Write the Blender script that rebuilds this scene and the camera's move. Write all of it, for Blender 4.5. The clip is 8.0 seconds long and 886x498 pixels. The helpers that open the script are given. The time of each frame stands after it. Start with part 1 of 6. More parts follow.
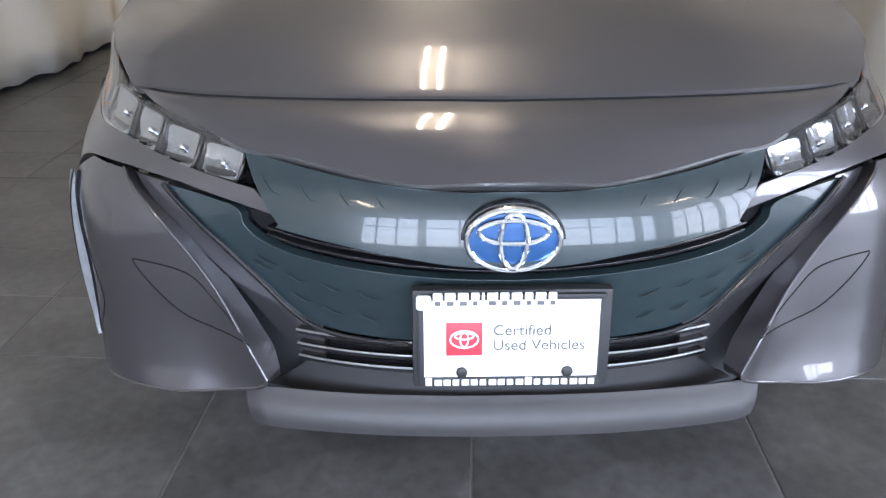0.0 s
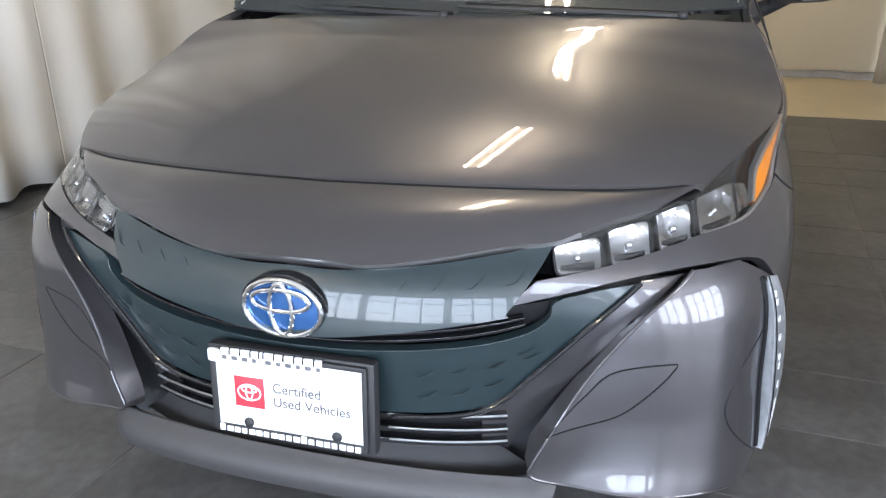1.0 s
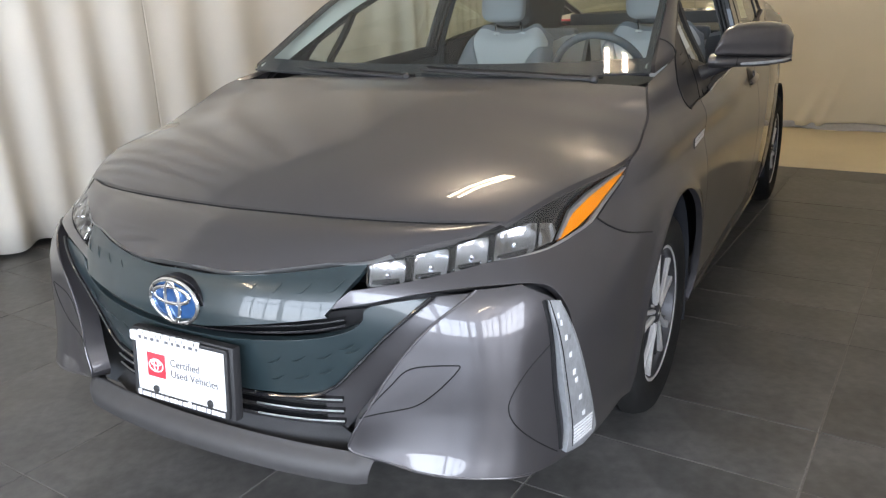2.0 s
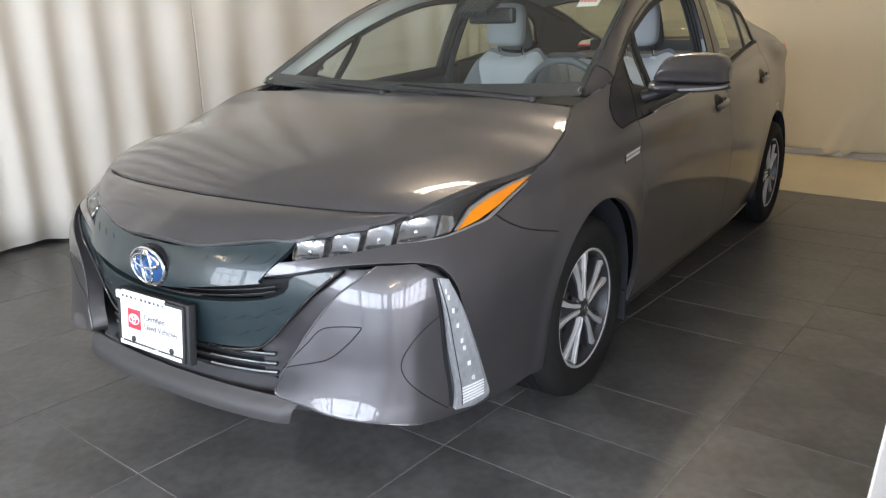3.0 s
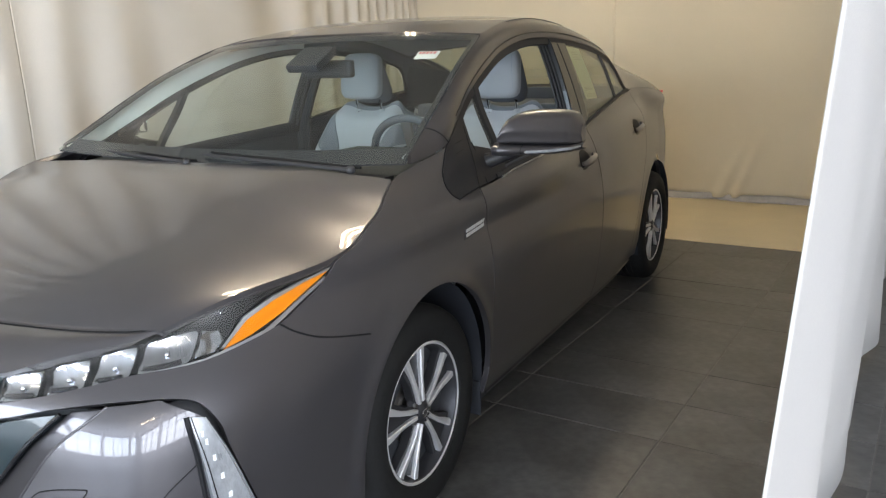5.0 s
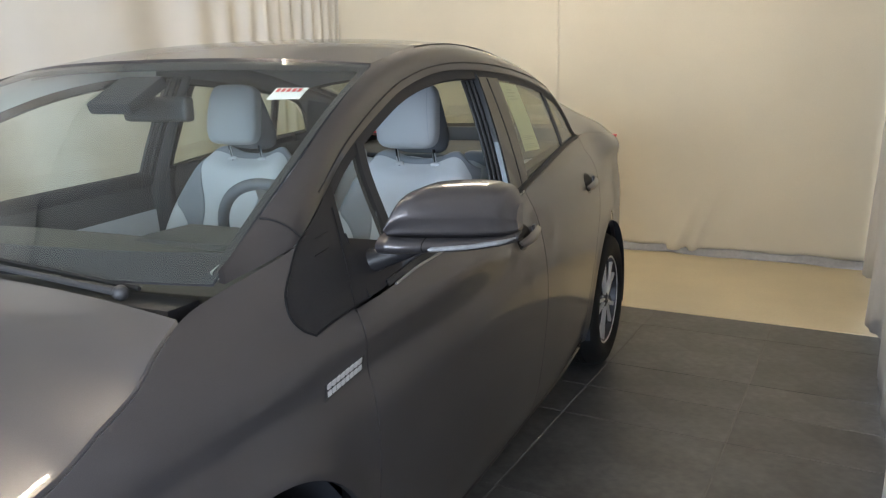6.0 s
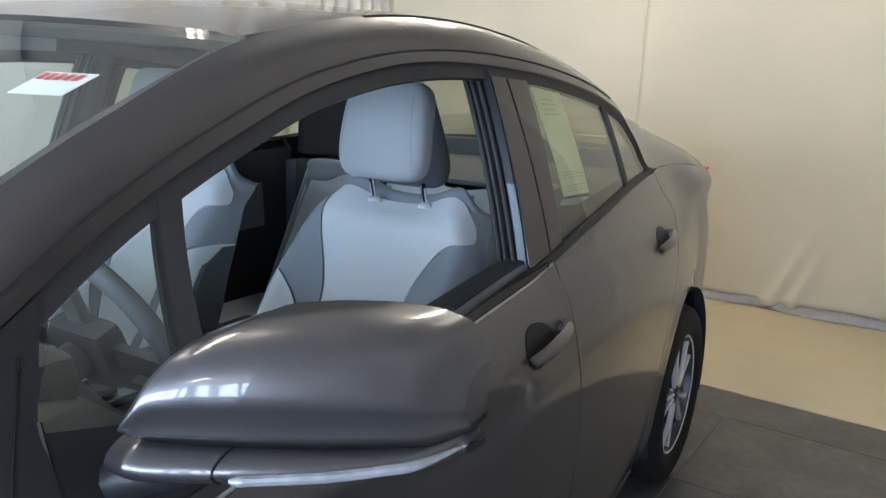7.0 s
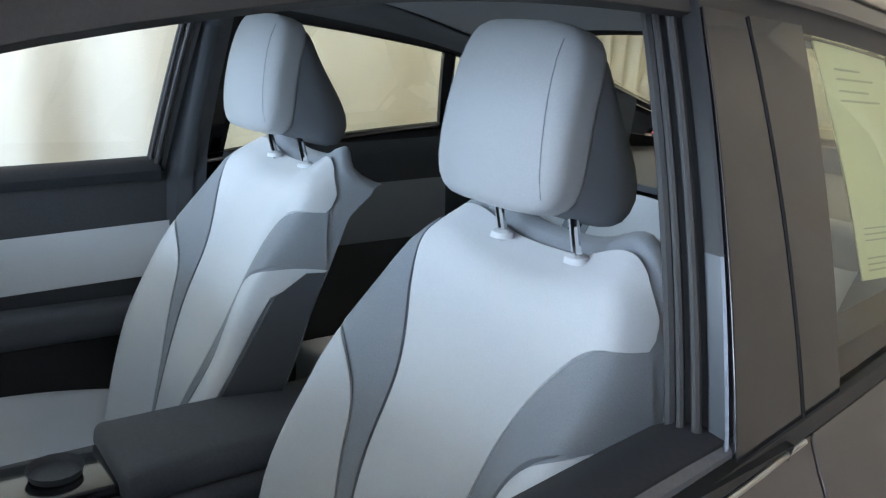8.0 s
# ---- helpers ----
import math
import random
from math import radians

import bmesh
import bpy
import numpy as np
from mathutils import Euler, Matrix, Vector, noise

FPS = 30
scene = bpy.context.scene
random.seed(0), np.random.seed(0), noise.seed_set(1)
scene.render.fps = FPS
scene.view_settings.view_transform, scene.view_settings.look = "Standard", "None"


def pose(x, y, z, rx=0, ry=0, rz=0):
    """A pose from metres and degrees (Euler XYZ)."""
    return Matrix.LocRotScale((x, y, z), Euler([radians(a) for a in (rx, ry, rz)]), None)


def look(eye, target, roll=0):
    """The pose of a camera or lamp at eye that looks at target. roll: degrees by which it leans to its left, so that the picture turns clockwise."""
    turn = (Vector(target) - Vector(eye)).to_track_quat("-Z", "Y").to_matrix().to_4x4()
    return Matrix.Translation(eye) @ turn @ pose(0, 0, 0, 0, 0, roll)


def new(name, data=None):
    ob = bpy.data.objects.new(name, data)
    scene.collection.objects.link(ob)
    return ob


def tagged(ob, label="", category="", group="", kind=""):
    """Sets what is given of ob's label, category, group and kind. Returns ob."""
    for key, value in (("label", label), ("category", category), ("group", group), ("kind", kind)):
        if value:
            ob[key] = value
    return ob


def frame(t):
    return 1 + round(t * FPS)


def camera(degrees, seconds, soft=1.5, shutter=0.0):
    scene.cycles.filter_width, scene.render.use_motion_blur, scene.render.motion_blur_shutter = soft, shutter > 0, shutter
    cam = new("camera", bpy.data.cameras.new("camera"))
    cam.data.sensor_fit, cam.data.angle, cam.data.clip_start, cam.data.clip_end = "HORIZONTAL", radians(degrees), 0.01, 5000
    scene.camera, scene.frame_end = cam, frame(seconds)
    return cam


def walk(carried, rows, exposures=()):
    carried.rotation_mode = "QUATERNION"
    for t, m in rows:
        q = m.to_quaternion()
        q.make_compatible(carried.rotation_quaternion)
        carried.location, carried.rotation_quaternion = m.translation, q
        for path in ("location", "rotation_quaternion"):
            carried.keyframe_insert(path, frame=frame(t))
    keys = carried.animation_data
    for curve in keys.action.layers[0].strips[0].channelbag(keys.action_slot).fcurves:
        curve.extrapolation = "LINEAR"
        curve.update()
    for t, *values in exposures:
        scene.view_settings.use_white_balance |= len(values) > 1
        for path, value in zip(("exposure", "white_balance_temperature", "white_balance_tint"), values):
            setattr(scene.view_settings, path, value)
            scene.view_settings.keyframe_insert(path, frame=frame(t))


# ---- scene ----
cam = camera(59.6, 8.0, soft=1.3)
PATH = [
    (0, (-0.127, -1.228, 1.151), (-0.098, 0.571, 0.279), -0.2),
    (0.5, (0.225, -1.154, 1.18), (-0.1, 0.629, 0.335), -2.1),
    (1, (0.627, -1.192, 1.22), (0.06, 0.574, 0.471), -1.7),
    (1.5, (0.975, -1.264, 1.262), (0.17, 0.441, 0.597), -2.6),
    (1.7, (1.124, -1.261, 1.269), (0.271, 0.428, 0.62), -2.7),
    (2.8, (1.785, -1.331, 1.281), (0.67, 0.225, 0.7), -2.1),
    (3, (1.857, -1.362, 1.29), (0.76, 0.208, 0.713), -1.4),
    (3.5, (1.946, -1.335, 1.296), (0.875, 0.285, 0.816), -1.1),
    (4, (2.003, -1.245, 1.29), (0.935, 0.384, 0.836), -1.4),
    (4.2, (2.021, -1.198, 1.287), (0.952, 0.429, 0.828), -1.7),
    (5.3, (1.8, -0.574, 1.326), (0.938, 1.164, 0.84), -1.5),
    (5.5, (1.734, -0.378, 1.326), (0.912, 1.381, 0.847), -1.1),
    (6, (1.604, 0.08, 1.346), (0.79, 1.858, 0.924), -0.9),
    (6.5, (1.471, 0.588, 1.348), (0.68, 2.382, 0.953), 0.0),
    (7, (1.38, 1.04, 1.348), (0.397, 2.729, 0.923), 2.5),
    (7.3, (1.303, 1.302, 1.341), (0.214, 2.921, 0.899), 3.4),
    (7.6, (1.213, 1.547, 1.336), (0.005, 3.075, 0.883), 5.8),
    (8, (1.094, 1.837, 1.311), (-0.438, 3.019, 0.805), 4.1),
]
walk(cam, [(t, look(eye, target, roll)) for t, eye, target, roll in PATH],
     [(0, 0.38, 6500, 13), (1, 0.40, 6800, 11), (1.5, 0.30, 7000, 11), (3.5, 0.26, 7150, 11), (5.5, 0.43, 6850, 9), (6.5, 0.68, 6200, 9), (7.0, 0.70, 5950, 8), (7.5, 0.94, 5850, 8), (8.0, 1.27, 6300, 9)])

# ---- world, daylight, lamps ----
world = bpy.data.worlds.new("world")
scene.world = world
world.use_nodes = True
wn, wl = world.node_tree.nodes, world.node_tree.links
sky = wn.new("ShaderNodeTexSky")
sky.sky_type, sky.sun_disc, sky.sun_elevation, sky.sun_rotation = "NISHITA", False, radians(38), radians(200)
wl.new(sky.outputs[0], wn["Background"].inputs[0])
wn["Background"].inputs[1].default_value = 0.12

TURN = radians(-4)
ROOM = Matrix.Rotation(TURN, 4, "Z")
CEIL = 3.3


def area(name, at, size, size_y, watts, colour, rot):
    d = bpy.data.lights.new(name, "AREA")
    d.shape, d.size, d.size_y, d.energy, d.color = "RECTANGLE", size, size_y, watts, colour
    ob = new(name, d)
    ob.matrix_world = ROOM @ pose(*at, *rot)
    return ob


WINDOW_V = -7.0
for u in (-2.05, 0.6, 3.6):
    area("window_light", (u, WINDOW_V - 0.25, 1.7), 2.7, 2.8, 330, (0.66, 0.79, 1.0), (90, 0, 0))
area("window_light", (5.6, WINDOW_V - 0.25, 1.7), 0.8, 2.8, 100, (0.66, 0.79, 1.0), (90, 0, 0))
for v in (-4.9, -2.0):
    area("window_light", (6.25, v, 1.7), 2.7, 2.8, 310, (0.74, 0.83, 1.0), (90, 0, 90))
TUBES = [(-0.28, 1.62), (-0.45, 4.9), (3.9, -3.2), (-1.7, -3.4)]

# ---- materials ----
def material(name, base, rough=0.5, metal=0.0, coat=0.0, grain=0.0, scale=30.0, bump=0.0, bump_scale=None, blotch=0.0,
             blotch_scale=2.0, sheen=0.0, random_tone=0.0, spec=0.5, stretch=(1, 1, 1), coat_ior=1.5):
    """Principled surface with variation at two scales, a fine relief and an optional tone per object."""
    m = bpy.data.materials.new(name)
    m.use_nodes = True
    n, l = m.node_tree.nodes, m.node_tree.links
    p = n["Principled BSDF"]
    p.inputs["Roughness"].default_value, p.inputs["Metallic"].default_value = rough, metal
    p.inputs["Coat Weight"].default_value, p.inputs["Coat Roughness"].default_value = coat, 0.03
    p.inputs["Coat IOR"].default_value = coat_ior
    p.inputs["Sheen Weight"].default_value = sheen
    p.inputs["Specular IOR Level"].default_value = spec
    co = n.new("ShaderNodeTexCoord")
    mp = n.new("ShaderNodeMapping")
    mp.inputs["Scale"].default_value = stretch
    l.new(co.outputs["Object"], mp.inputs[0])
    fine = n.new("ShaderNodeTexNoise")
    fine.inputs["Scale"].default_value, fine.inputs["Detail"].default_value = scale, 4
    wide = n.new("ShaderNodeTexNoise")
    wide.inputs["Scale"].default_value, wide.inputs["Detail"].default_value = blotch_scale, 5
    l.new(mp.outputs[0], fine.inputs[0])
    l.new(mp.outputs[0], wide.inputs[0])

    def scaled(node, amount):
        r = n.new("ShaderNodeMapRange")
        r.inputs[1].default_value, r.inputs[2].default_value = 0.25, 0.75
        r.inputs[3].default_value, r.inputs[4].default_value = 1 - amount, 1 + amount
        l.new(node, r.inputs[0])
        return r.outputs[0]

    tone = n.new("ShaderNodeMath")
    tone.operation = "MULTIPLY"
    l.new(scaled(fine.outputs[0], grain), tone.inputs[0])
    l.new(scaled(wide.outputs[0], blotch), tone.inputs[1])
    out = tone.outputs[0]
    if random_tone:
        info = n.new("ShaderNodeObjectInfo")
        r = n.new("ShaderNodeMapRange")
        r.inputs[3].default_value, r.inputs[4].default_value = 1 - random_tone, 1 + random_tone
        l.new(info.outputs["Random"], r.inputs[0])
        t2 = n.new("ShaderNodeMath")
        t2.operation = "MULTIPLY"
        l.new(out, t2.inputs[0])
        l.new(r.outputs[0], t2.inputs[1])
        out = t2.outputs[0]
    mix = n.new("ShaderNodeVectorMath")
    mix.operation = "SCALE"
    mix.inputs[0].default_value = base
    l.new(out, mix.inputs["Scale"])
    l.new(mix.outputs[0], p.inputs["Base Color"])
    if blotch:
        rr = n.new("ShaderNodeMapRange")
        rr.inputs[3].default_value, rr.inputs[4].default_value = rough * 0.8, min(1, rough * 1.2)
        l.new(wide.outputs[0], rr.inputs[0])
        l.new(rr.outputs[0], p.inputs["Roughness"])
    if bump:
        b = n.new("ShaderNodeBump")
        b.inputs["Strength"].default_value, b.inputs["Distance"].default_value = bump, 0.002
        t = n.new("ShaderNodeTexNoise")
        t.inputs["Scale"].default_value, t.inputs["Detail"].default_value = bump_scale or scale, 3
        l.new(mp.outputs[0], t.inputs[0])
        l.new(t.outputs[0], b.inputs["Height"])
        l.new(b.outputs[0], p.inputs["Normal"])
    return m


def emitting(name, colour, strength):
    m = bpy.data.materials.new(name)
    m.use_nodes = True
    p = m.node_tree.nodes["Principled BSDF"]
    p.inputs["Emission Color"].default_value = (*colour, 1)
    p.inputs["Emission Strength"].default_value = strength
    return m


def glazing(name, tint, gloss=1.0, least=0.055):
    """A thin pane: what is behind shows through the tint, and the surface mirrors by Fresnel."""
    m = bpy.data.materials.new(name)
    m.use_nodes = True
    n, l = m.node_tree.nodes, m.node_tree.links
    n.remove(n["Principled BSDF"])
    tr, gl, mx, fr = n.new("ShaderNodeBsdfTransparent"), n.new("ShaderNodeBsdfGlossy"), n.new("ShaderNodeMixShader"), n.new("ShaderNodeLayerWeight")
    tr.inputs[0].default_value = (*tint, 1)
    gl.inputs["Roughness"].default_value = 0.02
    gl.inputs[0].default_value = (gloss, gloss, gloss, 1)
    fr.inputs[0].default_value = 0.5
    power, add = n.new("ShaderNodeMath"), n.new("ShaderNodeMath")
    power.operation, add.operation = "POWER", "MULTIPLY_ADD"
    power.inputs[1].default_value = 4.5
    add.inputs[1].default_value, add.inputs[2].default_value = 0.85, least
    l.new(fr.outputs["Facing"], power.inputs[0])
    l.new(power.outputs[0], add.inputs[0])
    l.new(add.outputs[0], mx.inputs[0])
    l.new(tr.outputs[0], mx.inputs[1])
    l.new(gl.outputs[0], mx.inputs[2])
    l.new(mx.outputs[0], n["Material Output"].inputs[0])
    return m


PAINT = material("grey_metallic_paint", (0.078, 0.074, 0.080), rough=0.34, metal=0.65, coat=0.85, coat_ior=1.5, grain=0.10, scale=900, blotch=0.03, blotch_scale=1.2)
TEAL = material("teal_gloss_panel", (0.016, 0.027, 0.031), rough=0.3, spec=0.4, coat=0.5, grain=0.08, scale=40, blotch=0.1)
GLOSSY_BLACK = material("gloss_black", (0.010, 0.010, 0.012), rough=0.15, coat=0.6, grain=0.1, blotch=0.1)
TRIM = material("black_plastic", (0.020, 0.020, 0.022), rough=0.55, grain=0.15, scale=300, bump=0.15, bump_scale=900, blotch=0.1)
RUBBER = material("tyre_rubber", (0.009, 0.009, 0.009), rough=0.75, spec=0.25, grain=0.2, scale=120, bump=0.2, bump_scale=400, blotch=0.15, blotch_scale=6)
ALLOY = material("machined_alloy", (0.74, 0.74, 0.75), rough=0.36, metal=0.65, grain=0.05, scale=200, blotch=0.05)
ALLOY_DARK = material("dark_alloy", (0.050, 0.050, 0.055), rough=0.4, metal=0.6, grain=0.1, blotch=0.1)
STEEL = material("brake_steel", (0.30, 0.29, 0.28), rough=0.4, metal=1.0, grain=0.1, blotch=0.15, blotch_scale=9)
CHROME = material("chrome", (0.80, 0.81, 0.82), rough=0.08, metal=1.0, grain=0.02, blotch=0.03)
SATIN = material("satin_silver", (0.50, 0.50, 0.51), rough=0.3, metal=0.9, grain=0.03, blotch=0.04)
LIP = material("dark_silver_lip", (0.060, 0.058, 0.060), rough=0.55, metal=0.4, coat=0.0, grain=0.05, blotch=0.05)
BLUE = material("emblem_blue", (0.03, 0.12, 0.33), rough=0.12, metal=0.5, coat=1.0, grain=0.05, blotch=0.2, blotch_scale=20)
WHITE = material("white_card", (0.85, 0.86, 0.88), rough=0.35, grain=0.02, blotch=0.02)
RED = material("red_print", (0.72, 0.04, 0.06), rough=0.4, grain=0.02, blotch=0.03)
INK = material("grey_print", (0.10, 0.10, 0.11), rough=0.5)
AMBER = material("amber_lens", (0.66, 0.19, 0.002), rough=0.3, spec=0.2, grain=0.08, scale=250, blotch=0.05)
LAMP_CLEAR = material("lamp_reflector", (0.40, 0.41, 0.43), rough=0.16, metal=1.0, grain=0.15, scale=55, bump=0.3, bump_scale=90, blotch=0.15, blotch_scale=30)
LED = material("white_led_guide", (0.26, 0.27, 0.285), rough=0.3, metal=0.2, coat=0.6, grain=0.16, scale=90, bump=0.35, bump_scale=160, blotch=0.12, blotch_scale=25, stretch=(1, 1, 0.6))
GUIDE = material("clear_light_guide", (0.66, 0.67, 0.69), rough=0.2, coat=0.5, grain=0.15, scale=120, blotch=0.1, blotch_scale=20)
SEAT_LIGHT = material("pale_grey_cloth", (0.58, 0.60, 0.64), rough=0.85, grain=0.05, scale=500, bump=0.25, bump_scale=900, blotch=0.04, sheen=0.2)
# seat cloth darkened: the roof's shade on the restraints is in the colour
HEAD_CLOTH = material("shaded_head_restraint_cloth", (0.305, 0.318, 0.34), rough=0.85, grain=0.05, scale=500, bump=0.25, bump_scale=900, blotch=0.04, sheen=0.15)
SEAT_MID = material("mid_grey_cloth", (0.235, 0.255, 0.290), rough=0.85, grain=0.10, scale=500, bump=0.25, bump_scale=900, blotch=0.05, sheen=0.2)
SEAT_DARK = material("charcoal_cloth", (0.070, 0.076, 0.088), rough=0.85, grain=0.1, scale=500, bump=0.2, bump_scale=900, blotch=0.05)
CABIN = material("black_cabin_plastic", (0.036, 0.039, 0.045), rough=0.6, grain=0.15, scale=200, bump=0.2, bump_scale=700, blotch=0.1)
# black plastic with a bluish lens haze mixed into its base colour
INTERIOR = material("hazed_interior_plastic", (0.080, 0.087, 0.103), rough=0.6, grain=0.12, scale=200, bump=0.2, bump_scale=700, blotch=0.1)
DASH = material("grey_dash_plastic", (0.048, 0.051, 0.052), rough=0.6, grain=0.1, scale=200, bump=0.2, bump_scale=700, blotch=0.1)
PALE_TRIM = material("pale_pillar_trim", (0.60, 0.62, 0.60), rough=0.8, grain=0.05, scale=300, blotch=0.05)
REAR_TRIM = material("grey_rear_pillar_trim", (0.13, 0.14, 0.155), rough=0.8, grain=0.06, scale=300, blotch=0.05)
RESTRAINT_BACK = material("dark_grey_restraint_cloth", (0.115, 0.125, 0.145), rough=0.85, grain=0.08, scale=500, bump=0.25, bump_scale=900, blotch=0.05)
HEADLINER = material("grey_headliner", (0.30, 0.31, 0.33), rough=0.9, grain=0.06, scale=400, blotch=0.05)
CURTAIN = material("cream_curtain_cloth", (0.57, 0.54, 0.485), rough=0.9, grain=0.04, scale=250, bump=0.25, bump_scale=500, blotch=0.06, blotch_scale=1.5, sheen=0.1)
WHITE_CLOTH = material("white_curtain_cloth", (0.50, 0.475, 0.45), rough=0.9, grain=0.04, scale=250, bump=0.25, bump_scale=500, blotch=0.05, blotch_scale=1.5, sheen=0.1)
BACKDROP = material("tan_backdrop_cloth", (0.58, 0.505, 0.375), rough=0.88, grain=0.03, scale=200, bump=0.2, bump_scale=400, blotch=0.07, blotch_scale=1.1)
PAINTED = material("white_wall_paint", (0.66, 0.63, 0.60), rough=0.7, grain=0.03, scale=60, bump=0.2, bump_scale=120, blotch=0.04)
TILE = material("charcoal_floor_tile", (0.082, 0.080, 0.078), rough=0.36, grain=0.28, scale=25, bump=0.3, bump_scale=60, blotch=0.5, blotch_scale=4.0, random_tone=0.10)
GROUT = material("pale_grout", (0.17, 0.162, 0.155), rough=0.9, grain=0.2, scale=80, bump=0.3, blotch=0.35, blotch_scale=2)
PALE_FLOOR = material("beige_floor_sheet", (0.56, 0.47, 0.31), rough=0.5, grain=0.04, scale=80, blotch=0.10, blotch_scale=1.6)
TAPE = material("grey_tape", (0.30, 0.29, 0.29), rough=0.45, grain=0.1, scale=40, bump=0.6, bump_scale=30, blotch=0.2, blotch_scale=6)
CEILING_PAINT = material("off_white_ceiling", (0.68, 0.66, 0.62), rough=0.9, grain=0.03, blotch=0.05)
MULLION = material("grey_window_frame", (0.25, 0.25, 0.26), rough=0.45, metal=0.4, grain=0.05, blotch=0.05)
PAPER = material("pale_yellow_paper", (0.80, 0.82, 0.58), rough=0.7, grain=0.03, blotch=0.03)
FAINT_INK = material("faint_print", (0.50, 0.52, 0.40), rough=0.7)
SATIN_BLACK = material("satin_black", (0.012, 0.012, 0.013), rough=0.42, spec=0.12, grain=0.1, scale=200, blotch=0.08)
SAIL_BLACK = material("sail_panel_black", (0.015, 0.015, 0.017), rough=0.36, spec=0.28, grain=0.1, scale=200, blotch=0.08)
COLUMN_PAINT = material("grey_white_column_paint", (0.29, 0.262, 0.228), rough=0.7, grain=0.03, scale=60, bump=0.2, bump_scale=120, blotch=0.05)
SOFT_BLACK = material("soft_black_padding", (0.020, 0.022, 0.028), rough=0.75, spec=0.25, grain=0.15, scale=200, bump=0.2, bump_scale=700, blotch=0.1)
# brighter tone standing in for the reflection low on the window channel
CHANNEL_REFLECTION = material("channel_reflection_grey", (0.075, 0.08, 0.09), metal=0.8, rough=0.32, grain=0.05, blotch=0.1)
TUBE = emitting("fluorescent_tube", (1.0, 0.88, 0.70), 67.0)
GLASS = glazing("clear_glass", (0.86, 0.92, 0.89))
GLASS_TINT = glazing("green_tinted_glass", (0.72, 0.75, 0.62), 1.0, 0.11)
LENS = glazing("clear_lens", (0.93, 0.94, 0.95))


# ---- builders ----
def empty(name, at=(0, 0, 0)):
    ob = new(name)
    ob.location = at
    return ob


def link(name, verts, faces, mat, parent=None, label="", smooth=True, normals=None):
    me = bpy.data.meshes.new(name)
    me.from_pydata([tuple(v) for v in verts], [], faces)
    me.materials.append(mat)
    if smooth:
        me.polygons.foreach_set("use_smooth", [True] * len(me.polygons))
    me.update()
    if normals is not None:
        me.normals_split_custom_set_from_vertices([tuple(n) for n in normals])
    ob = new(name, me)
    if parent:
        ob.parent = parent
        ob.matrix_parent_inverse = Matrix.Translation(-parent.location) if parent.parent is None else Matrix()
    if label:
        ob["label"] = label
    return ob


def part(name, bm, mat, parent=None, label="", smooth=True, sharp=35):
    """Links a bmesh as one mesh object under a thing or a part."""
    bmesh.ops.recalc_face_normals(bm, faces=bm.faces)
    me = bpy.data.meshes.new(name)
    if smooth:
        for e in bm.edges:
            if len(e.link_faces) == 2 and e.calc_face_angle(0) > radians(sharp):
                e.smooth = False
        for f in bm.faces:
            f.smooth = True
    bm.to_mesh(me)
    bm.free()
    me.materials.append(mat)
    ob = new(name, me)
    if parent:
        ob.parent = parent
        ob.matrix_parent_inverse = Matrix.Translation(-parent.location) if parent.parent is None else Matrix()
    if label:
        ob["label"] = label
    return ob


def box(x0, x1, y0, y1, z0, z1, bevel=0.0, m=None, segments=2):
    bm = bmesh.new()
    vs = [bm.verts.new((x, y, z)) for x in (x0, x1) for y in (y0, y1) for z in (z0, z1)]
    for f in ((0, 1, 3, 2), (4, 6, 7, 5), (0, 4, 5, 1), (2, 3, 7, 6), (0, 2, 6, 4), (1, 5, 7, 3)):
        bm.faces.new([vs[i] for i in f])
    if bevel:
        bmesh.ops.bevel(bm, geom=bm.edges[:], offset=bevel, segments=segments, affect="EDGES", profile=0.6)
    if m is not None:
        bm.transform(m)
    return bm


def cr(points, n=8):
    """A smooth curve through the points, n steps from one to the next."""
    p = [np.array(q, float) for q in points]
    p = [2 * p[0] - p[1], *p, 2 * p[-1] - p[-2]]
    out = []
    for i in range(1, len(p) - 2):
        for k in range(n):
            t = k / n
            a, b, c, d = p[i - 1:i + 3]
            out.append(0.5 * (2 * b + (c - a) * t + (2 * a - 5 * b + 4 * c - d) * t * t + (3 * b - a - 3 * c + d) * t ** 3))
    out.append(p[-2])
    return out


def tube(points, radius, sides=10, closed=False):
    """A round bar along a line of points."""
    bm = bmesh.new()
    pts = [Vector(p) for p in points]
    rings, n = [], len(points)
    for i, p in enumerate(pts):
        a, b = (pts[(i - 1) % n], pts[(i + 1) % n]) if closed else (pts[max(0, i - 1)], pts[min(n - 1, i + 1)])
        d = (b - a).normalized()
        s = d.cross(Vector((0.13, 0.31, 0.94))).normalized()
        w = d.cross(s)
        r = radius[i] if isinstance(radius, (list, tuple)) else radius
        rings.append([bm.verts.new(p + r * (math.cos(k * math.tau / sides) * s + math.sin(k * math.tau / sides) * w)) for k in range(sides)])
    for i in range(n if closed else n - 1):
        a, b = rings[i], rings[(i + 1) % n]
        for k in range(sides):
            bm.faces.new((a[k], a[(k + 1) % sides], b[(k + 1) % sides], b[k]))
    if not closed:
        bm.faces.new(rings[0])
        bm.faces.new(rings[-1])
    return bm


def lathe(profile, steps=48):
    """Turns a profile of (radius, x) about the x axis."""
    bm = bmesh.new()
    rings = [[bm.verts.new((x, r * math.cos(k * math.tau / steps), r * math.sin(k * math.tau / steps))) for k in range(steps)] for r, x in profile]
    for a, b in zip(rings, rings[1:]):
        for k in range(steps):
            bm.faces.new((a[k], a[(k + 1) % steps], b[(k + 1) % steps], b[k]))
    return bm


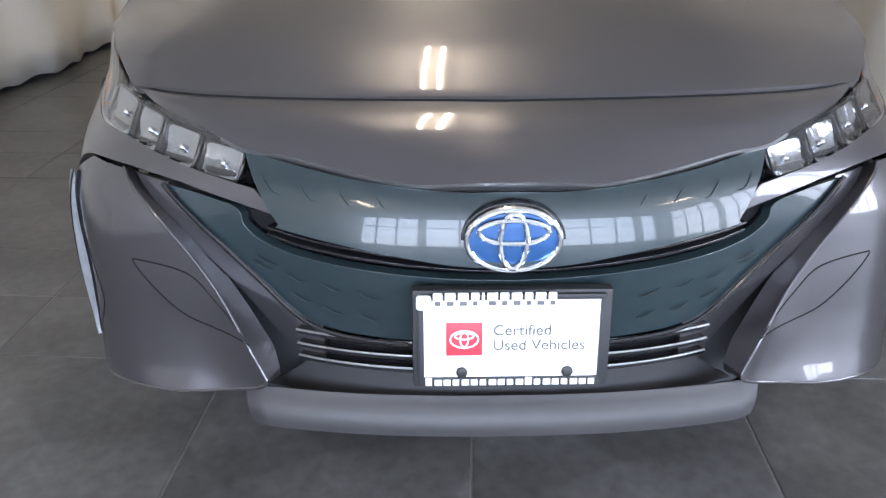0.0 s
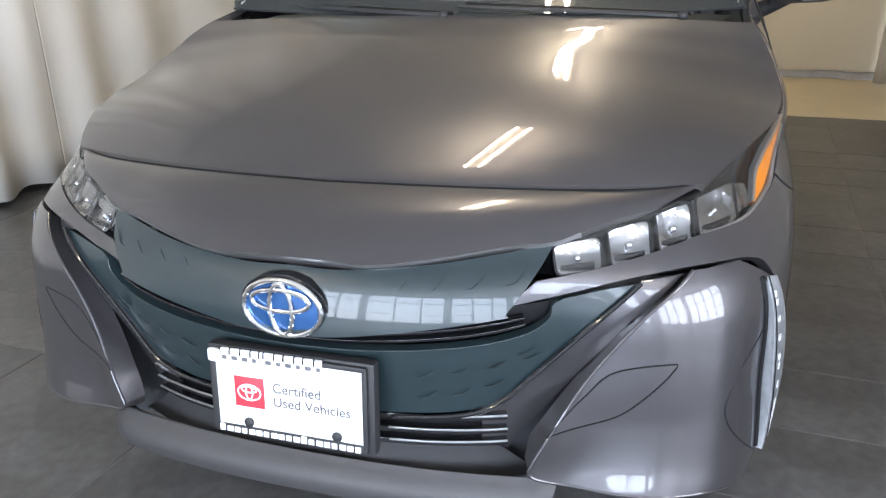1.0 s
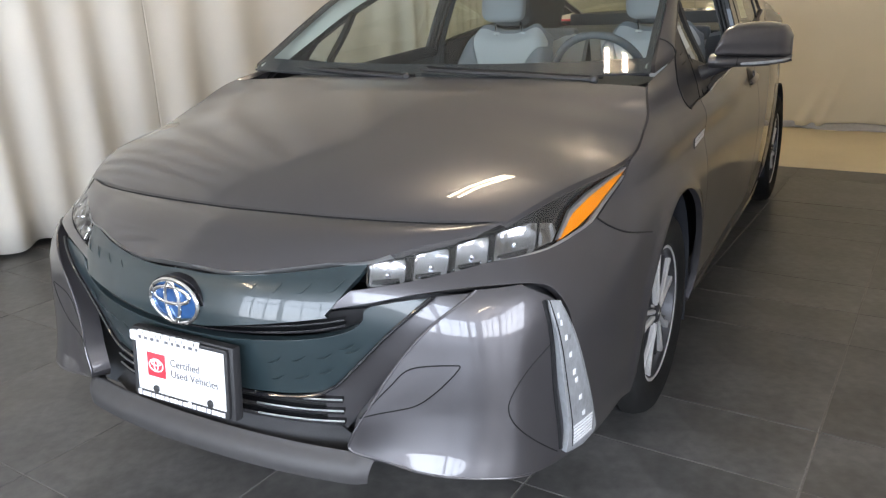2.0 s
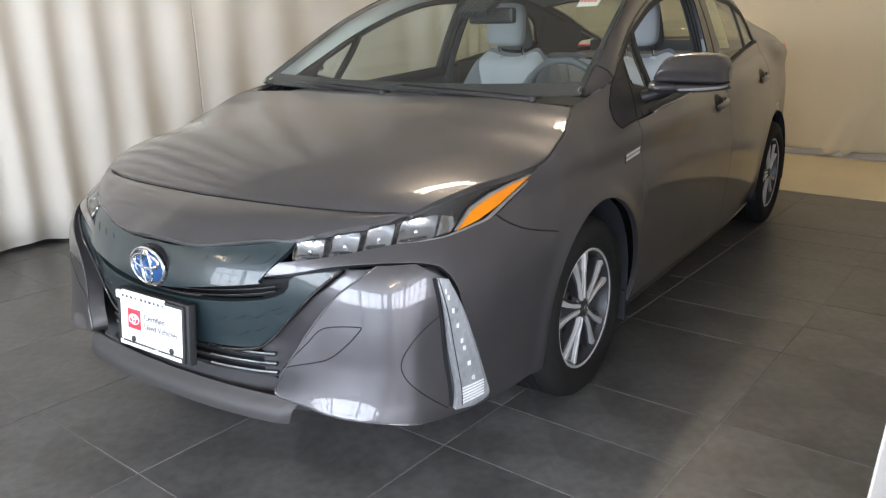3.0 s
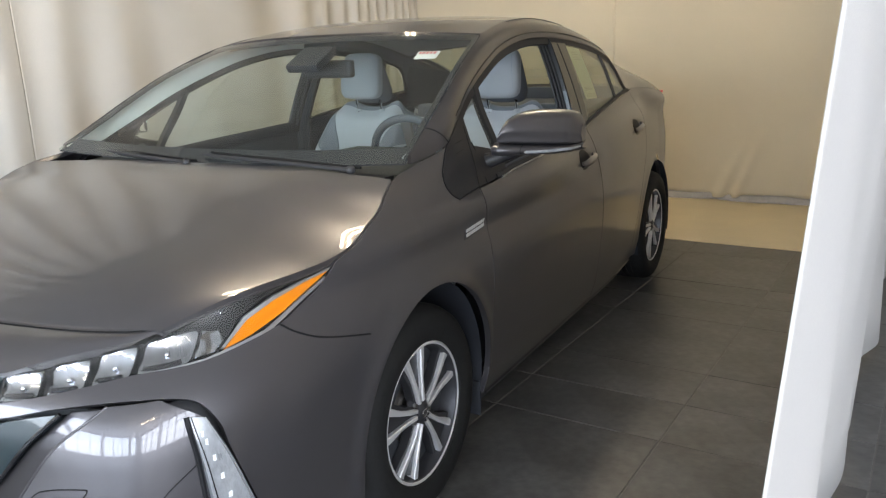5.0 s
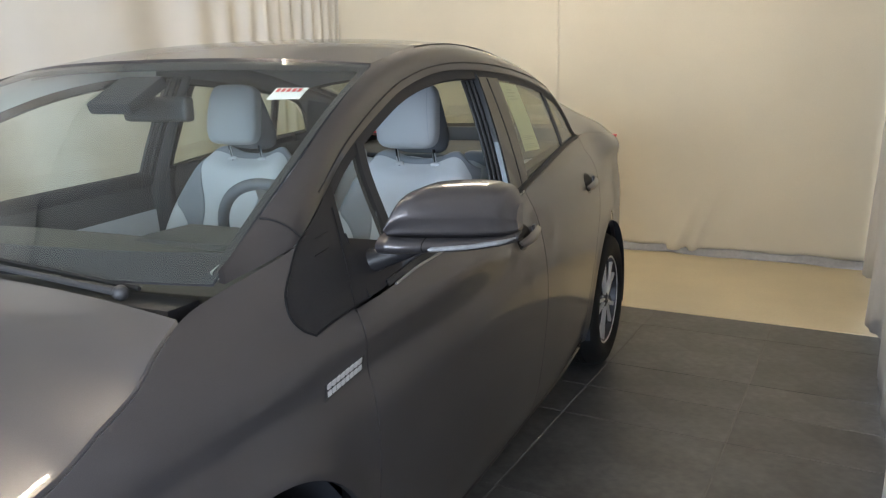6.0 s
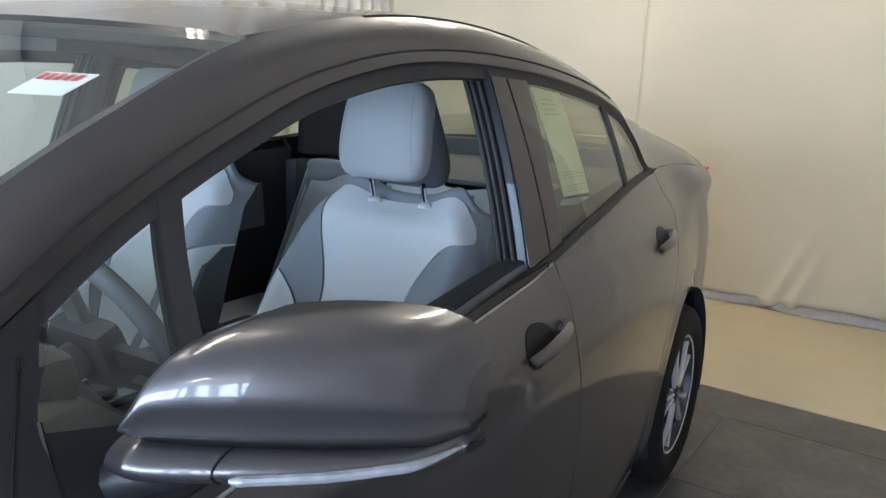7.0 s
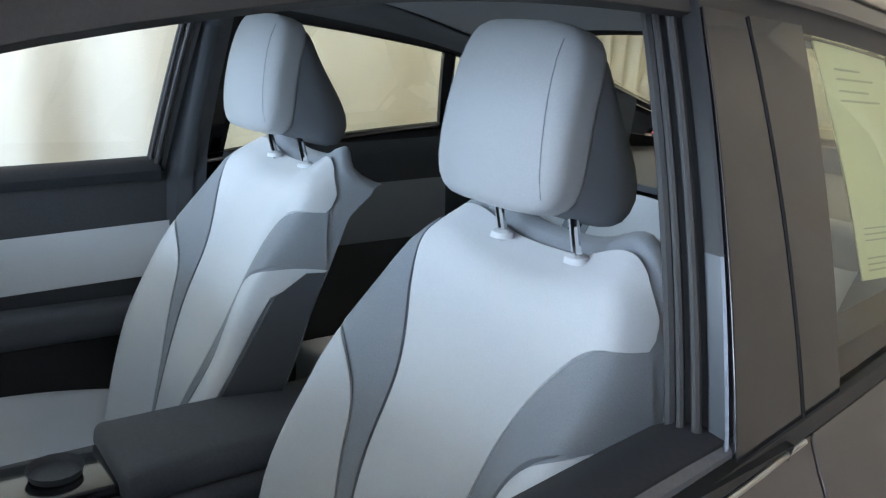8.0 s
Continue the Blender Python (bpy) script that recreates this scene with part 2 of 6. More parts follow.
def normal_of(fn, a, b, e=0.004):
    du = np.subtract(fn(a + e, b), fn(a - e, b))
    dv = np.subtract(fn(a, b + e), fn(a, b - e))
    n = np.cross(du, dv)
    k = np.linalg.norm(n)
    return n / k if k > 1e-12 else np.array((0.0, 0.0, 1.0))


def inside(pts, poly):
    x, y = pts[:, 0], pts[:, 1]
    c = np.zeros(len(pts), bool)
    for (x0, y0), (x1, y1) in zip(poly, np.roll(poly, -1, 0)):
        if y0 != y1:
            c ^= ((y0 > y) != (y1 > y)) & (x < (x1 - x0) * (y - y0) / (y1 - y0) + x0)
    return c


def panel(name, fn, outline, mat, parent, out, thick=0.012, step=0.022, off=0.0, side=1, label="", roll=0.0025, bulge=None):
    """A body panel: the 2D outline filled and laid on the surface fn, off along its normal, with a folded edge.
    out: a vector on the panel's outer side. side: -1 builds it on the other side of the car."""
    from mathutils.geometry import delaunay_2d_cdt
    ring = []
    o = [tuple(map(float, p[:2])) for p in outline]
    for (x0, y0), (x1, y1) in zip(o, o[1:] + o[:1]):
        k = max(1, int(math.hypot(x1 - x0, y1 - y0) / step))
        ring += [(x0 + (x1 - x0) * i / k, y0 + (y1 - y0) * i / k) for i in range(k)]
    ring = np.array(ring)
    lo, hi = ring.min(0), ring.max(0)
    gx, gy = np.meshgrid(np.arange(lo[0] + step / 2, hi[0], step), np.arange(lo[1] + step / 2, hi[1], step))
    g = np.stack([gx.ravel(), gy.ravel()], 1)
    if len(g):
        g = g[inside(g, ring)]
    if len(g):
        d = np.min(np.linalg.norm(g[:, None] - ring[None], axis=2), 1)
        g = g[d > step * 0.55]
    pts = [Vector(p) for p in ring] + [Vector(p) for p in g]
    vs, _, fs, ov, _, _ = delaunay_2d_cdt(pts, [], [list(range(len(ring)))], 1, 1e-6)
    out = np.array(out, float)
    verts, norms = [], []
    for v in vs:
        a, b = v
        n = normal_of(fn, a, b)
        if n @ out < 0:
            n = -n
        h = off + (bulge(a, b) if bulge else 0.0)
        verts.append(np.array(fn(a, b)) + h * n)
        if bulge:
            turn = 1 if normal_of(fn, a, b) @ n > 0 else -1
            n = normal_of(lambda p, q: np.array(fn(p, q)) + turn * (off + bulge(p, q)) * normal_of(fn, p, q), a, b)
            n = -n if n @ out < 0 else n
        norms.append(n)
    faces = []
    for f in fs:
        p, q, r = (verts[i] for i in f[:3])
        faces.append(tuple(f) if np.cross(q - p, r - p) @ norms[f[0]] > 0 else tuple(reversed(f)))
    # the folded edge
    edges = {}
    for f in faces:
        for a, b in zip(f, f[1:] + f[:1]):
            edges[(a, b)] = True
    rim, base = {}, len(verts)
    border = [(a, b) for a, b in edges if (b, a) not in edges]
    for a, b in border:
        for i in (a, b):
            if i not in rim:
                rim[i] = len(verts)
                verts += [verts[i] - roll * norms[i], verts[i] - thick * norms[i]]
                norms += [norms[i], norms[i]]
    for a, b in border:
        t = np.cross(verts[b] - verts[a], norms[a])
        k = np.linalg.norm(t)
        if k > 1e-9:
            for i in (rim[a], rim[a] + 1, rim[b], rim[b] + 1):
                norms[i] = t / k
        faces.append((b, a, rim[a], rim[b]))
        faces.append((rim[b], rim[a], rim[a] + 1, rim[b] + 1))
    if side < 0:
        verts = [(-v[0], v[1], v[2]) for v in verts]
        norms = [(-n[0], n[1], n[2]) for n in norms]
        faces = [tuple(reversed(f)) for f in faces]
    return link(name, verts, faces, mat, parent, label, normals=norms)


def skin(name, fn, nu, nv, mat, parent, out, thick=0.012, label="", u0=0.0, u1=1.0, v0=0.0, v1=1.0, side=1, off=0.0):
    """A rectangular patch of the surface fn(u, v) as a sheet with a folded edge."""
    out = np.array(out, float)
    verts, norms, faces = [], [], []
    for j in range(nv + 1):
        for i in range(nu + 1):
            a, b = u0 + (u1 - u0) * i / nu, v0 + (v1 - v0) * j / nv
            verts.append(np.array(fn(a, b)))
            norms.append(normal_of(fn, a, b, 0.003))
    w = nu + 1
    if sum(n @ out for n in norms) < 0:
        norms = [-n for n in norms]
    verts = [v + off * n for v, n in zip(verts, norms)]
    quad = [(j * w + i, j * w + i + 1, (j + 1) * w + i + 1, (j + 1) * w + i) for j in range(nv) for i in range(nu)]
    flip = sum(np.cross(verts[k[1]] - verts[k[0]], verts[k[3]] - verts[k[0]]) @ norms[k[0]] for k in quad) < 0
    faces = [tuple(reversed(f)) if flip else f for f in quad]
    ring = list(range(w)) + [j * w + nu for j in range(1, nv + 1)] + [nv * w + i for i in range(nu - 1, -1, -1)] + [j * w for j in range(nv - 1, 0, -1)]
    base = len(verts)
    for i in ring:
        verts.append(verts[i] - thick * norms[i])
        norms.append(norms[i])
    for k in range(len(ring)):
        a, b = k, (k + 1) % len(ring)
        f = (ring[a], base + a, base + b, ring[b])
        faces.append(f if not flip else tuple(reversed(f)))
    if side < 0:
        verts = [(-v[0], v[1], v[2]) for v in verts]
        norms = [(-n[0], n[1], n[2]) for n in norms]
        faces = [tuple(reversed(f)) for f in faces]
    return link(name, verts, faces, mat, parent, label, normals=norms)


def along(points, n=12):
    """The curve through the points as a function of 0..1 by its length."""
    c = np.array(cr(points, n))
    s = np.concatenate([[0], np.cumsum(np.linalg.norm(np.diff(c, axis=0), axis=1))])
    s /= s[-1]

    def at(t):
        if t <= 0 or t >= 1:
            e = c[0] + (c[1] - c[0]) / (s[1] - s[0]) * t if t <= 0 else c[-1] + (c[-1] - c[-2]) / (s[-1] - s[-2]) * (t - 1)
            return e
        return np.array([np.interp(t, s, c[:, k]) for k in range(c.shape[1])])
    return at


def table(xs, vs):
    """A smooth function through the pairs."""
    xs, vs = np.array(xs, float), np.array(vs, float)
    m = np.gradient(vs, xs)

    def at(x):
        x = min(max(x, xs[0]), xs[-1])
        i = min(max(int(np.searchsorted(xs, x)) - 1, 0), len(xs) - 2)
        h = xs[i + 1] - xs[i]
        t = (x - xs[i]) / h
        return float((2 * t ** 3 - 3 * t * t + 1) * vs[i] + (t ** 3 - 2 * t * t + t) * h * m[i] + (3 * t * t - 2 * t ** 3) * vs[i + 1] + (t ** 3 - t * t) * h * m[i + 1])
    return at


def ease(a, b, v):
    t = max(0.0, min(1.0, (v - a) / (b - a)))
    return t * t * (3 - 2 * t)


# ---- the room ----
def room_sheet(name, at, nu, nv, mat, label="", category="", kind="", thick=0.004, parent=None):
    """A cloth or sheet at(s, t) for s, t in 0..1, in the room's own axes, with a back face."""
    verts, faces, w = [], [], nu + 1
    for j in range(nv + 1):
        for i in range(w):
            verts.append(ROOM @ Vector(at(i / nu, j / nv)))
    faces = [(j * w + i, j * w + i + 1, (j + 1) * w + i + 1, (j + 1) * w + i) for j in range(nv) for i in range(nu)]
    ob = link(name, verts, faces, mat, parent)
    so = ob.modifiers.new("thickness", "SOLIDIFY")
    so.thickness, so.offset = thick, -1
    return tagged(ob, label, category, "", kind)


def slab(name, u0, u1, v0, v1, z0, z1, mat, kind="structure", label="", category="", bevel=0.0, parent=None):
    ob = part(name, box(u0, u1, v0, v1, z0, z1, bevel, ROOM), mat, parent)
    return tagged(ob, label, category, "", kind)


U0, U1, V0, V1 = -3.1, 6.0, -7.0, 6.6
BACK_V, LEFT_U, RIGHT_U, MAT_V = 6.33, -2.84, 1.77, 4.68

floor = slab("floor", U0, U1, V0, V1, -0.12, -0.0022, GROUT, label="pale grout bed under charcoal floor tiles", category="floor")
slab("ceiling", U0, U1, V0, V1, CEIL, CEIL + 0.12, CEILING_PAINT, label="off-white painted ceiling", category="ceiling")
slab("wall_north", U0, U1, V1, V1 + 0.15, -0.12, CEIL, PAINTED, label="plain white wall behind the backdrop", category="wall")
slab("wall_west", U0 - 0.15, U0, V0, V1, -0.12, CEIL, PAINTED, label="plain white wall behind the curtain", category="wall")
slab("wall_east", U1, U1 + 0.15, -0.6, V1, -0.12, CEIL, PAINTED, label="plain white showroom wall", category="wall")
slab("wall_east_sill", U1, U1 + 0.15, V0, -0.6, -0.12, 0.30, PAINTED, label="low white wall under large windows", category="wall")
slab("wall_east_head", U1, U1 + 0.15, V0, -0.6, 3.08, CEIL, PAINTED, label="white wall strip above the windows", category="wall")
slab("wall_east_pier", U1, U1 + 0.15, -3.55, -3.35, 0.30, 3.08, PAINTED, label="white pier between the windows", category="wall")
for i, (a, b) in enumerate(((-6.98, -3.55), (-3.35, -0.6))):
    win = tagged(empty("window_%d" % (i + 4), ROOM @ Vector((U1 + 0.08, (a + b) / 2, 0.30))), "large showroom window with grey mullions", "window", "side windows", "structure")
    for k in range(5):
        v = a + 0.03 + (b - a - 0.06) * k / 4
        part("mullion", box(U1 + 0.04, U1 + 0.12, v - 0.03, v + 0.03, 0.30, 3.08, 0.005, ROOM), MULLION, win)
    for z in (0.33, 1.25, 2.2, 3.05):
        part("transom", box(U1 + 0.05, U1 + 0.11, a, b, z - 0.025, z + 0.025, 0.005, ROOM), MULLION, win)
# the glazed front
wall_south = slab("wall_south", U0, U1, V0 - 0.15, V0, -0.12, 0.30, PAINTED, label="low white wall under large windows", category="wall")
slab("wall_south_head", U0, U1, V0 - 0.15, V0, 3.08, CEIL, PAINTED, label="white wall strip above the windows", category="wall")
edges = [-3.1, -1.0, -0.8, 2.0, 2.2, 5.0, 5.2, 6.0]
for i in range(0, 8, 2):
    if i:
        slab("wall_south_pier", edges[i - 1], edges[i], V0 - 0.15, V0, 0.30, 3.08, PAINTED, label="white pier between the windows", category="wall")
for i in (1, 2, 3, 4):
    a, b = edges[2 * i - 2], edges[2 * i - 1]
    win = tagged(empty("window_%d" % (i if i < 4 else 6), ROOM @ Vector(((a + b) / 2, V0 - 0.08, 0.30))), "large showroom window with grey mullions", "window", "front windows", "structure")
    n = 3 if i < 4 else 1
    for k in range(n + 1):
        u = a + (b - a) * k / n
        part("mullion", box(u - 0.03, u + 0.03, V0 - 0.12, V0 - 0.04, 0.30, 3.08, 0.005, ROOM), MULLION, win)
    for z in (0.33, 1.25, 2.2, 3.05):
        part("transom", box(a, b, V0 - 0.11, V0 - 0.05, z - 0.025, z + 0.025, 0.005, ROOM), MULLION, win)

# lamps on the ceiling
for u, v in TUBES:
    lamp = tagged(empty("ceiling_light", ROOM @ Vector((u, v, CEIL))), "white twin-tube fluorescent ceiling light, switched on", "ceiling light", "ceiling lights")
    part("housing", box(u - 0.09, u + 0.09, v - 0.64, v + 0.64, CEIL - 0.07, CEIL, 0.008, ROOM), COLUMN_PAINT, lamp)
    for du in (-0.05, 0.05):
        part("tube", tube([ROOM @ Vector((u + du, v + k * 0.6, CEIL - 0.11)) for k in (-1, -0.5, 0, 0.5, 1)], 0.014, 10), TUBE, lamp, "glowing fluorescent tube")
        for k in (-0.62, 0.62):
            part("socket", box(u + du - 0.02, u + du + 0.02, v + k - 0.015, v + k + 0.015, CEIL - 0.135, CEIL - 0.07, 0.003, ROOM), PAINTED, lamp)

# pale strip of floor and the cloth backdrop
slab("floor_strip", LEFT_U - 0.2, RIGHT_U + 0.3, MAT_V, V1, -0.002, 0.004, PALE_FLOOR, label="beige sheet flooring in front of the backdrop", category="floor", bevel=0.002)


def wrinkle(u, z):
    """Folds of the backdrop: broad sags and a few slanting pulls near the floor."""
    d = 0.018 * math.sin(u * 1.9 + 0.6) + 0.007 * math.sin(u * 5.3 + z * 1.2)
    for c, lean, w, h, amp in ((0.40, 0.42, 0.05, 0.62, 0.050), (0.53, 0.36, 0.035, 0.68, 0.036), (0.90, 0.62, 0.03, 0.45, 0.020), (-0.6, 0.2, 0.06, 0.5, 0.015)):
        d += amp * math.exp(-((u - c - lean * (z - 0.15)) / w) ** 2) * max(0.0, 1 - z / h)
    return d


for i, (a, b) in enumerate(((-2.95, -0.666), (-0.668, 2.1))):
    room_sheet("backdrop", lambda s, t, a=a, b=b: (a + (b - a) * s, BACK_V - wrinkle(a + (b - a) * s, t * CEIL), 0.03 + t * (CEIL - 0.04)), 110, 60, BACKDROP,
               "tan cloth backdrop with slight wrinkles, hung to the floor", "backdrop")
tagged(room_sheet("floor_tape", lambda s, t: (-2.85 + 4.9 * s, BACK_V - 0.075 - 0.02 * math.sin(s * 37) * (1 - t) + 0.05 * t, 0.006 + 0.055 * t + 0.006 * math.sin(s * 61)), 120, 3, TAPE),
       "grey tape strip along the foot of the backdrop", "tape", "", "")


def pleats(v, z, seed, amp):
    f = 1 + 0.25 * math.sin(v * 0.9 + seed)
    w = v * 21.0 * f + 1.3 * math.sin(v * 2.1 + seed) + seed
    deep = 0.55 + 0.45 * math.sin(v * 1.7 + seed * 2.1)
    return amp * (0.65 + 0.35 * deep) * (math.sin(w) + 0.35 * math.sin(w * 0.5 + 1 + 0.4 * z)) * (1.0 - 0.12 * z) + 0.012 * math.sin(v * 9 + z * 2.5)


# left-hand curtains, hem just off the floor
for i, (a, b) in enumerate(((-6.8, -2.4), (-2.4, 2.0), (2.0, 6.32))):
    room_sheet("curtain", lambda s, t, a=a, b=b: (LEFT_U + 0.045 + pleats(a + (b - a) * s, t * CEIL, 0.7, 0.034), a + (b - a) * s,
               0.035 + 0.012 * math.sin((a + (b - a) * s) * 19) + t * (CEIL - 0.06)), 330, 16, CURTAIN,
               "cream pleated curtain hanging to the tiled floor", "curtain")
# right-hand curtain: a straight leaning edge at its near end and an uneven hem
def side_curtain(p, t):
    v, z = 0.40 + 5.85 * p, t * (CEIL - 0.03)
    hem = float(np.interp(v, (0.4, 1.2, 2.2, 3.6, 4.6, 6.3), (1.735, 1.785, 1.765, 1.762, 1.722, 1.70)))
    lean = 0.066 * (1 - 0.8 * ease(0.0, 0.5, p))
    fold = 0.030 * (1 - t) ** 2 * math.sin(p * 31) * ease(0.0, 0.12, p) + pleats(v, z, 2.2, 0.004) * ease(0.0, 0.1, p)
    lift = (0.010 + 0.030 * abs(math.sin(p * 19 + 0.5)) + 0.02 * max(0.0, math.sin(p * 57))) * ease(0.0, 0.08, p) * (1 - t)
    return (hem + lean * z + fold, v + 0.056 * z * (1 - ease(0.0, 0.4, p)), 0.008 + lift + z)


room_sheet("curtain", side_curtain, 260, 14, WHITE_CLOTH, "white cloth curtain with an uneven hem beside the car", "curtain")


def tiles():
    """Charcoal tiles 64 cm wide, one row of 67 cm to two of 32 cm; those round the car are single pieces."""
    tw, deep, slim, gap, u_off, v_off = 0.64, 0.669, 0.322, 0.0055, -0.05, -0.236
    kinds = {}
    for th in (deep, slim):
        mesh = bpy.data.meshes.new("tile")
        bm = box(-tw / 2 + gap / 2, tw / 2 - gap / 2, -th / 2 + gap / 2, th / 2 - gap / 2, -0.008, 0.0, 0.0012, None, 1)
        bm.to_mesh(mesh)
        bm.free()
        mesh.materials.append(TILE)
        kinds[th] = mesh
    rest_v, rest_f = [], []
    k0, k1 = int((LEFT_U - 0.3 - u_off) / tw) - 1, int((U1 - u_off) / tw)
    rows = [(v_off + (deep + 2 * slim) * k + d, th) for k in range(-6, 5) for d, th in ((0.0, deep), (deep, slim), (deep + slim, slim))]
    for iu in range(k0, k1):
        for low, th in rows:
            if low > MAT_V - 0.02 or low < V0:
                continue
            u, v, hi = u_off + (iu + 0.5) * tw, low + th / 2, min(low + th, MAT_V)
            if -2.9 < u < 2.0 and -1.7 < v < 4.3 and hi == low + th:
                ob = new("tile", kinds[th])
                ob.matrix_basis = ROOM @ pose(u, v, random.uniform(-0.0006, 0.0004), random.uniform(-0.08, 0.08), random.uniform(-0.05, 0.05), 0)
                ob.parent = floor
            else:
                b = len(rest_v)
                for x, y in ((u - tw / 2 + gap / 2, low + gap / 2), (u + tw / 2 - gap / 2, low + gap / 2), (u + tw / 2 - gap / 2, hi - gap / 2), (u - tw / 2 + gap / 2, hi - gap / 2)):
                    rest_v += [ROOM @ Vector((x, y, -0.0005)), ROOM @ Vector((x, y, -0.008))]
                rest_f += [(b, b + 2, b + 4, b + 6)] + [(b + 2 * i, b + 2 * i + 1, b + (2 * i + 3) % 8, b + (2 * i + 2) % 8) for i in range(4)]
    tagged(link("tile_field", rest_v, rest_f, TILE, floor, smooth=False), kind="stuff")


# ---- the car's surfaces; y runs from the nose to the tail, +x is the driver's side ----
FRONT_Y, REAR_Y = 0.95, 3.9
side_profile = table((0.10, 0.15, 0.20, 0.27, 0.38, 0.5, 0.62, 0.72, 0.80, 0.87, 0.93, 0.99),
                     (0.755, 0.79, 0.822, 0.846, 0.862, 0.872, 0.878, 0.876, 0.867, 0.853, 0.833, 0.797))
nose_profile = table((0.10, 0.20, 0.26, 0.34, 0.42, 0.55, 0.64, 0.70, 0.75, 0.85), (-0.09, -0.115, -0.12, -0.105, -0.105, -0.122, -0.128, -0.112, -0.07, 0.02))
corner_power = table((0.15, 0.25, 0.35, 0.5, 0.66, 0.75, 0.85), (5.2, 5.2, 5.0, 4.4, 3.6, 3.0, 2.8))


def belt(y):
    return 0.915 + 0.06 * (y - 1.27)


def side_x(y, z):
    zb = belt(y)
    cut = 0.085 * max(0.0, (y - 2.7) / 1.2) ** 1.6
    if z <= zb:
        x = side_profile(z + (0.99 - zb) * ease(0.55, 0.9, z))
    else:
        t = (z - zb) / 0.40
        x = 0.797 - 0.105 * t - 0.045 * t * t
    x += 0.055 * math.exp(-((z - 1.045) / 0.07) ** 2) * ease(3.55, 4.0, y)
    x += 0.042 * ease(0.78, 0.90, z) * (1 - ease(0.95, 1.18, z)) * (1 - ease(1.7, 2.5, y))
    shoulder = max(0.0, z - 0.85) / 0.15
    return x - cut - 0.030 * shoulder * shoulder * (1 - ease(0.95, 1.3, y))


def shell(q, z):
    """The outer surface at q metres along the waist from the front axle (negative: round the nose) and the height z."""
    if 0 <= q <= REAR_Y - FRONT_Y:
        return np.array((side_x(FRONT_Y + q, z), FRONT_Y + q, z))
    if q < 0:
        ph, a, b, sgn, y0 = math.pi / 2 * (1 + q / 1.4), side_x(FRONT_Y, z), FRONT_Y - nose_profile(z), -1, FRONT_Y
        n = 2.45 + (corner_power(z) - 2.45) * ease(0.38, 0.8, abs(ph))
    else:
        ph, a, b, sgn, y0, n = math.pi / 2 * (1 - (q - (REAR_Y - FRONT_Y)) / 1.1), side_x(REAR_Y, z), 0.62 - 0.12 * ease(0.8, 1.1, z), 1, REAR_Y, 3.0
    s, c = abs(math.sin(ph)), abs(math.cos(ph)) + 1e-9
    r = ((s / a) ** n + (c / b) ** n) ** (-1 / n)
    return np.array((r * math.sin(ph), y0 + sgn * r * math.cos(ph), z))


def along_q(x, y):
    return y - FRONT_Y if y >= FRONT_Y else -(1 - math.atan2(x, FRONT_Y - y) / (math.pi / 2)) * 1.4


def fx(x, z):
    """The point (q, z) of the nose at the half width x."""
    lo, hi = -1.4 - 0.9, -0.001
    for _ in range(40):
        m = (lo + hi) / 2
        lo, hi = (m, hi) if shell(m, z)[0] < x else (lo, m)
    return ((lo + hi) / 2, z)


def sy(y, z):
    return (y - FRONT_Y, z)


def sxy(x, y, z):
    return (along_q(x, y), z)


def crown(centre, edge, power=2.2):
    """A surface across the car: u from -1 to 1 over its width, v along it, from a middle line (y, z) to an edge line (x, y, z)."""
    c, e = along(centre), along(edge)

    def at(u, v):
        p, q = c(v), e(v)
        k = abs(u) ** (power(v) if callable(power) else power)
        return np.array((q[0] * u, p[0] + (q[1] - p[0]) * k, p[1] + (q[2] - p[1]) * k))
    return at


UP, OUT, AHEAD = (0, 0, 1), (1, 0, 0.2), (0.35, -1, 0.1)
car = tagged(empty("car", (0, 1.75, 0)), "dark grey metallic hatchback car with its driver's window open", "car")

# bottom of the windscreen, the pillar and the roof edge, on the driver's side
EDGE = [(0.765, 1.03, 1.035), (0.742, 1.17, 1.110), (0.722, 1.33, 1.195), (0.690, 1.53, 1.293), (0.637, 1.80, 1.393)]
ROOF_EDGE = [(0.637, 1.80, 1.393), (0.605, 2.14, 1.450), (0.59, 2.50, 1.460), (0.575, 2.89, 1.424), (0.55, 3.226, 1.345)]
TAIL_EDGE = [(0.55, 3.226, 1.345), (0.555, 3.53, 1.277), (0.575, 3.85, 1.190), (0.61, 4.33, 1.075)]
LIGHT_TOP = [(0.441, 0.004, 0.745), (0.515, 0.055, 0.766), (0.596, 0.115, 0.781), (0.669, 0.203, 0.799)]


def on_shell(x, y, z):
    return shell(along_q(x, y), z)


HOOD_EDGE = [on_shell(*p) for p in ((0.669, 0.203, 0.801), (0.705, 0.272, 0.825), (0.745, 0.37, 0.848), (0.79, 0.5, 0.862), (0.838, 0.585, 0.872), (0.858, 0.65, 0.888), (0.85, 0.72, 0.915), (0.815, 0.80, 0.942), (0.780, 0.865, 0.975), (0.735, 0.94, 1.003))]

# ---- bonnet, nose, roof and glass above the waist ----
flat_hood = crown([(0.068, 0.807), (0.22, 0.842), (0.5, 0.897), (0.8, 0.970), (1.0, 1.014)], HOOD_EDGE, 2.2)


def hood(u, v):
    """The bonnet: a raised middle that falls off softly on each side."""
    p = flat_hood(u, v)
    fall = min(1.0, abs(u)) ** (5.0 - 2.7 * ease(0.0, 0.85, v))
    p[2] += 0.042 * (1 - fall) * math.sin(math.pi * min(1.0, max(0.0, v)) ** 0.78)
    return p


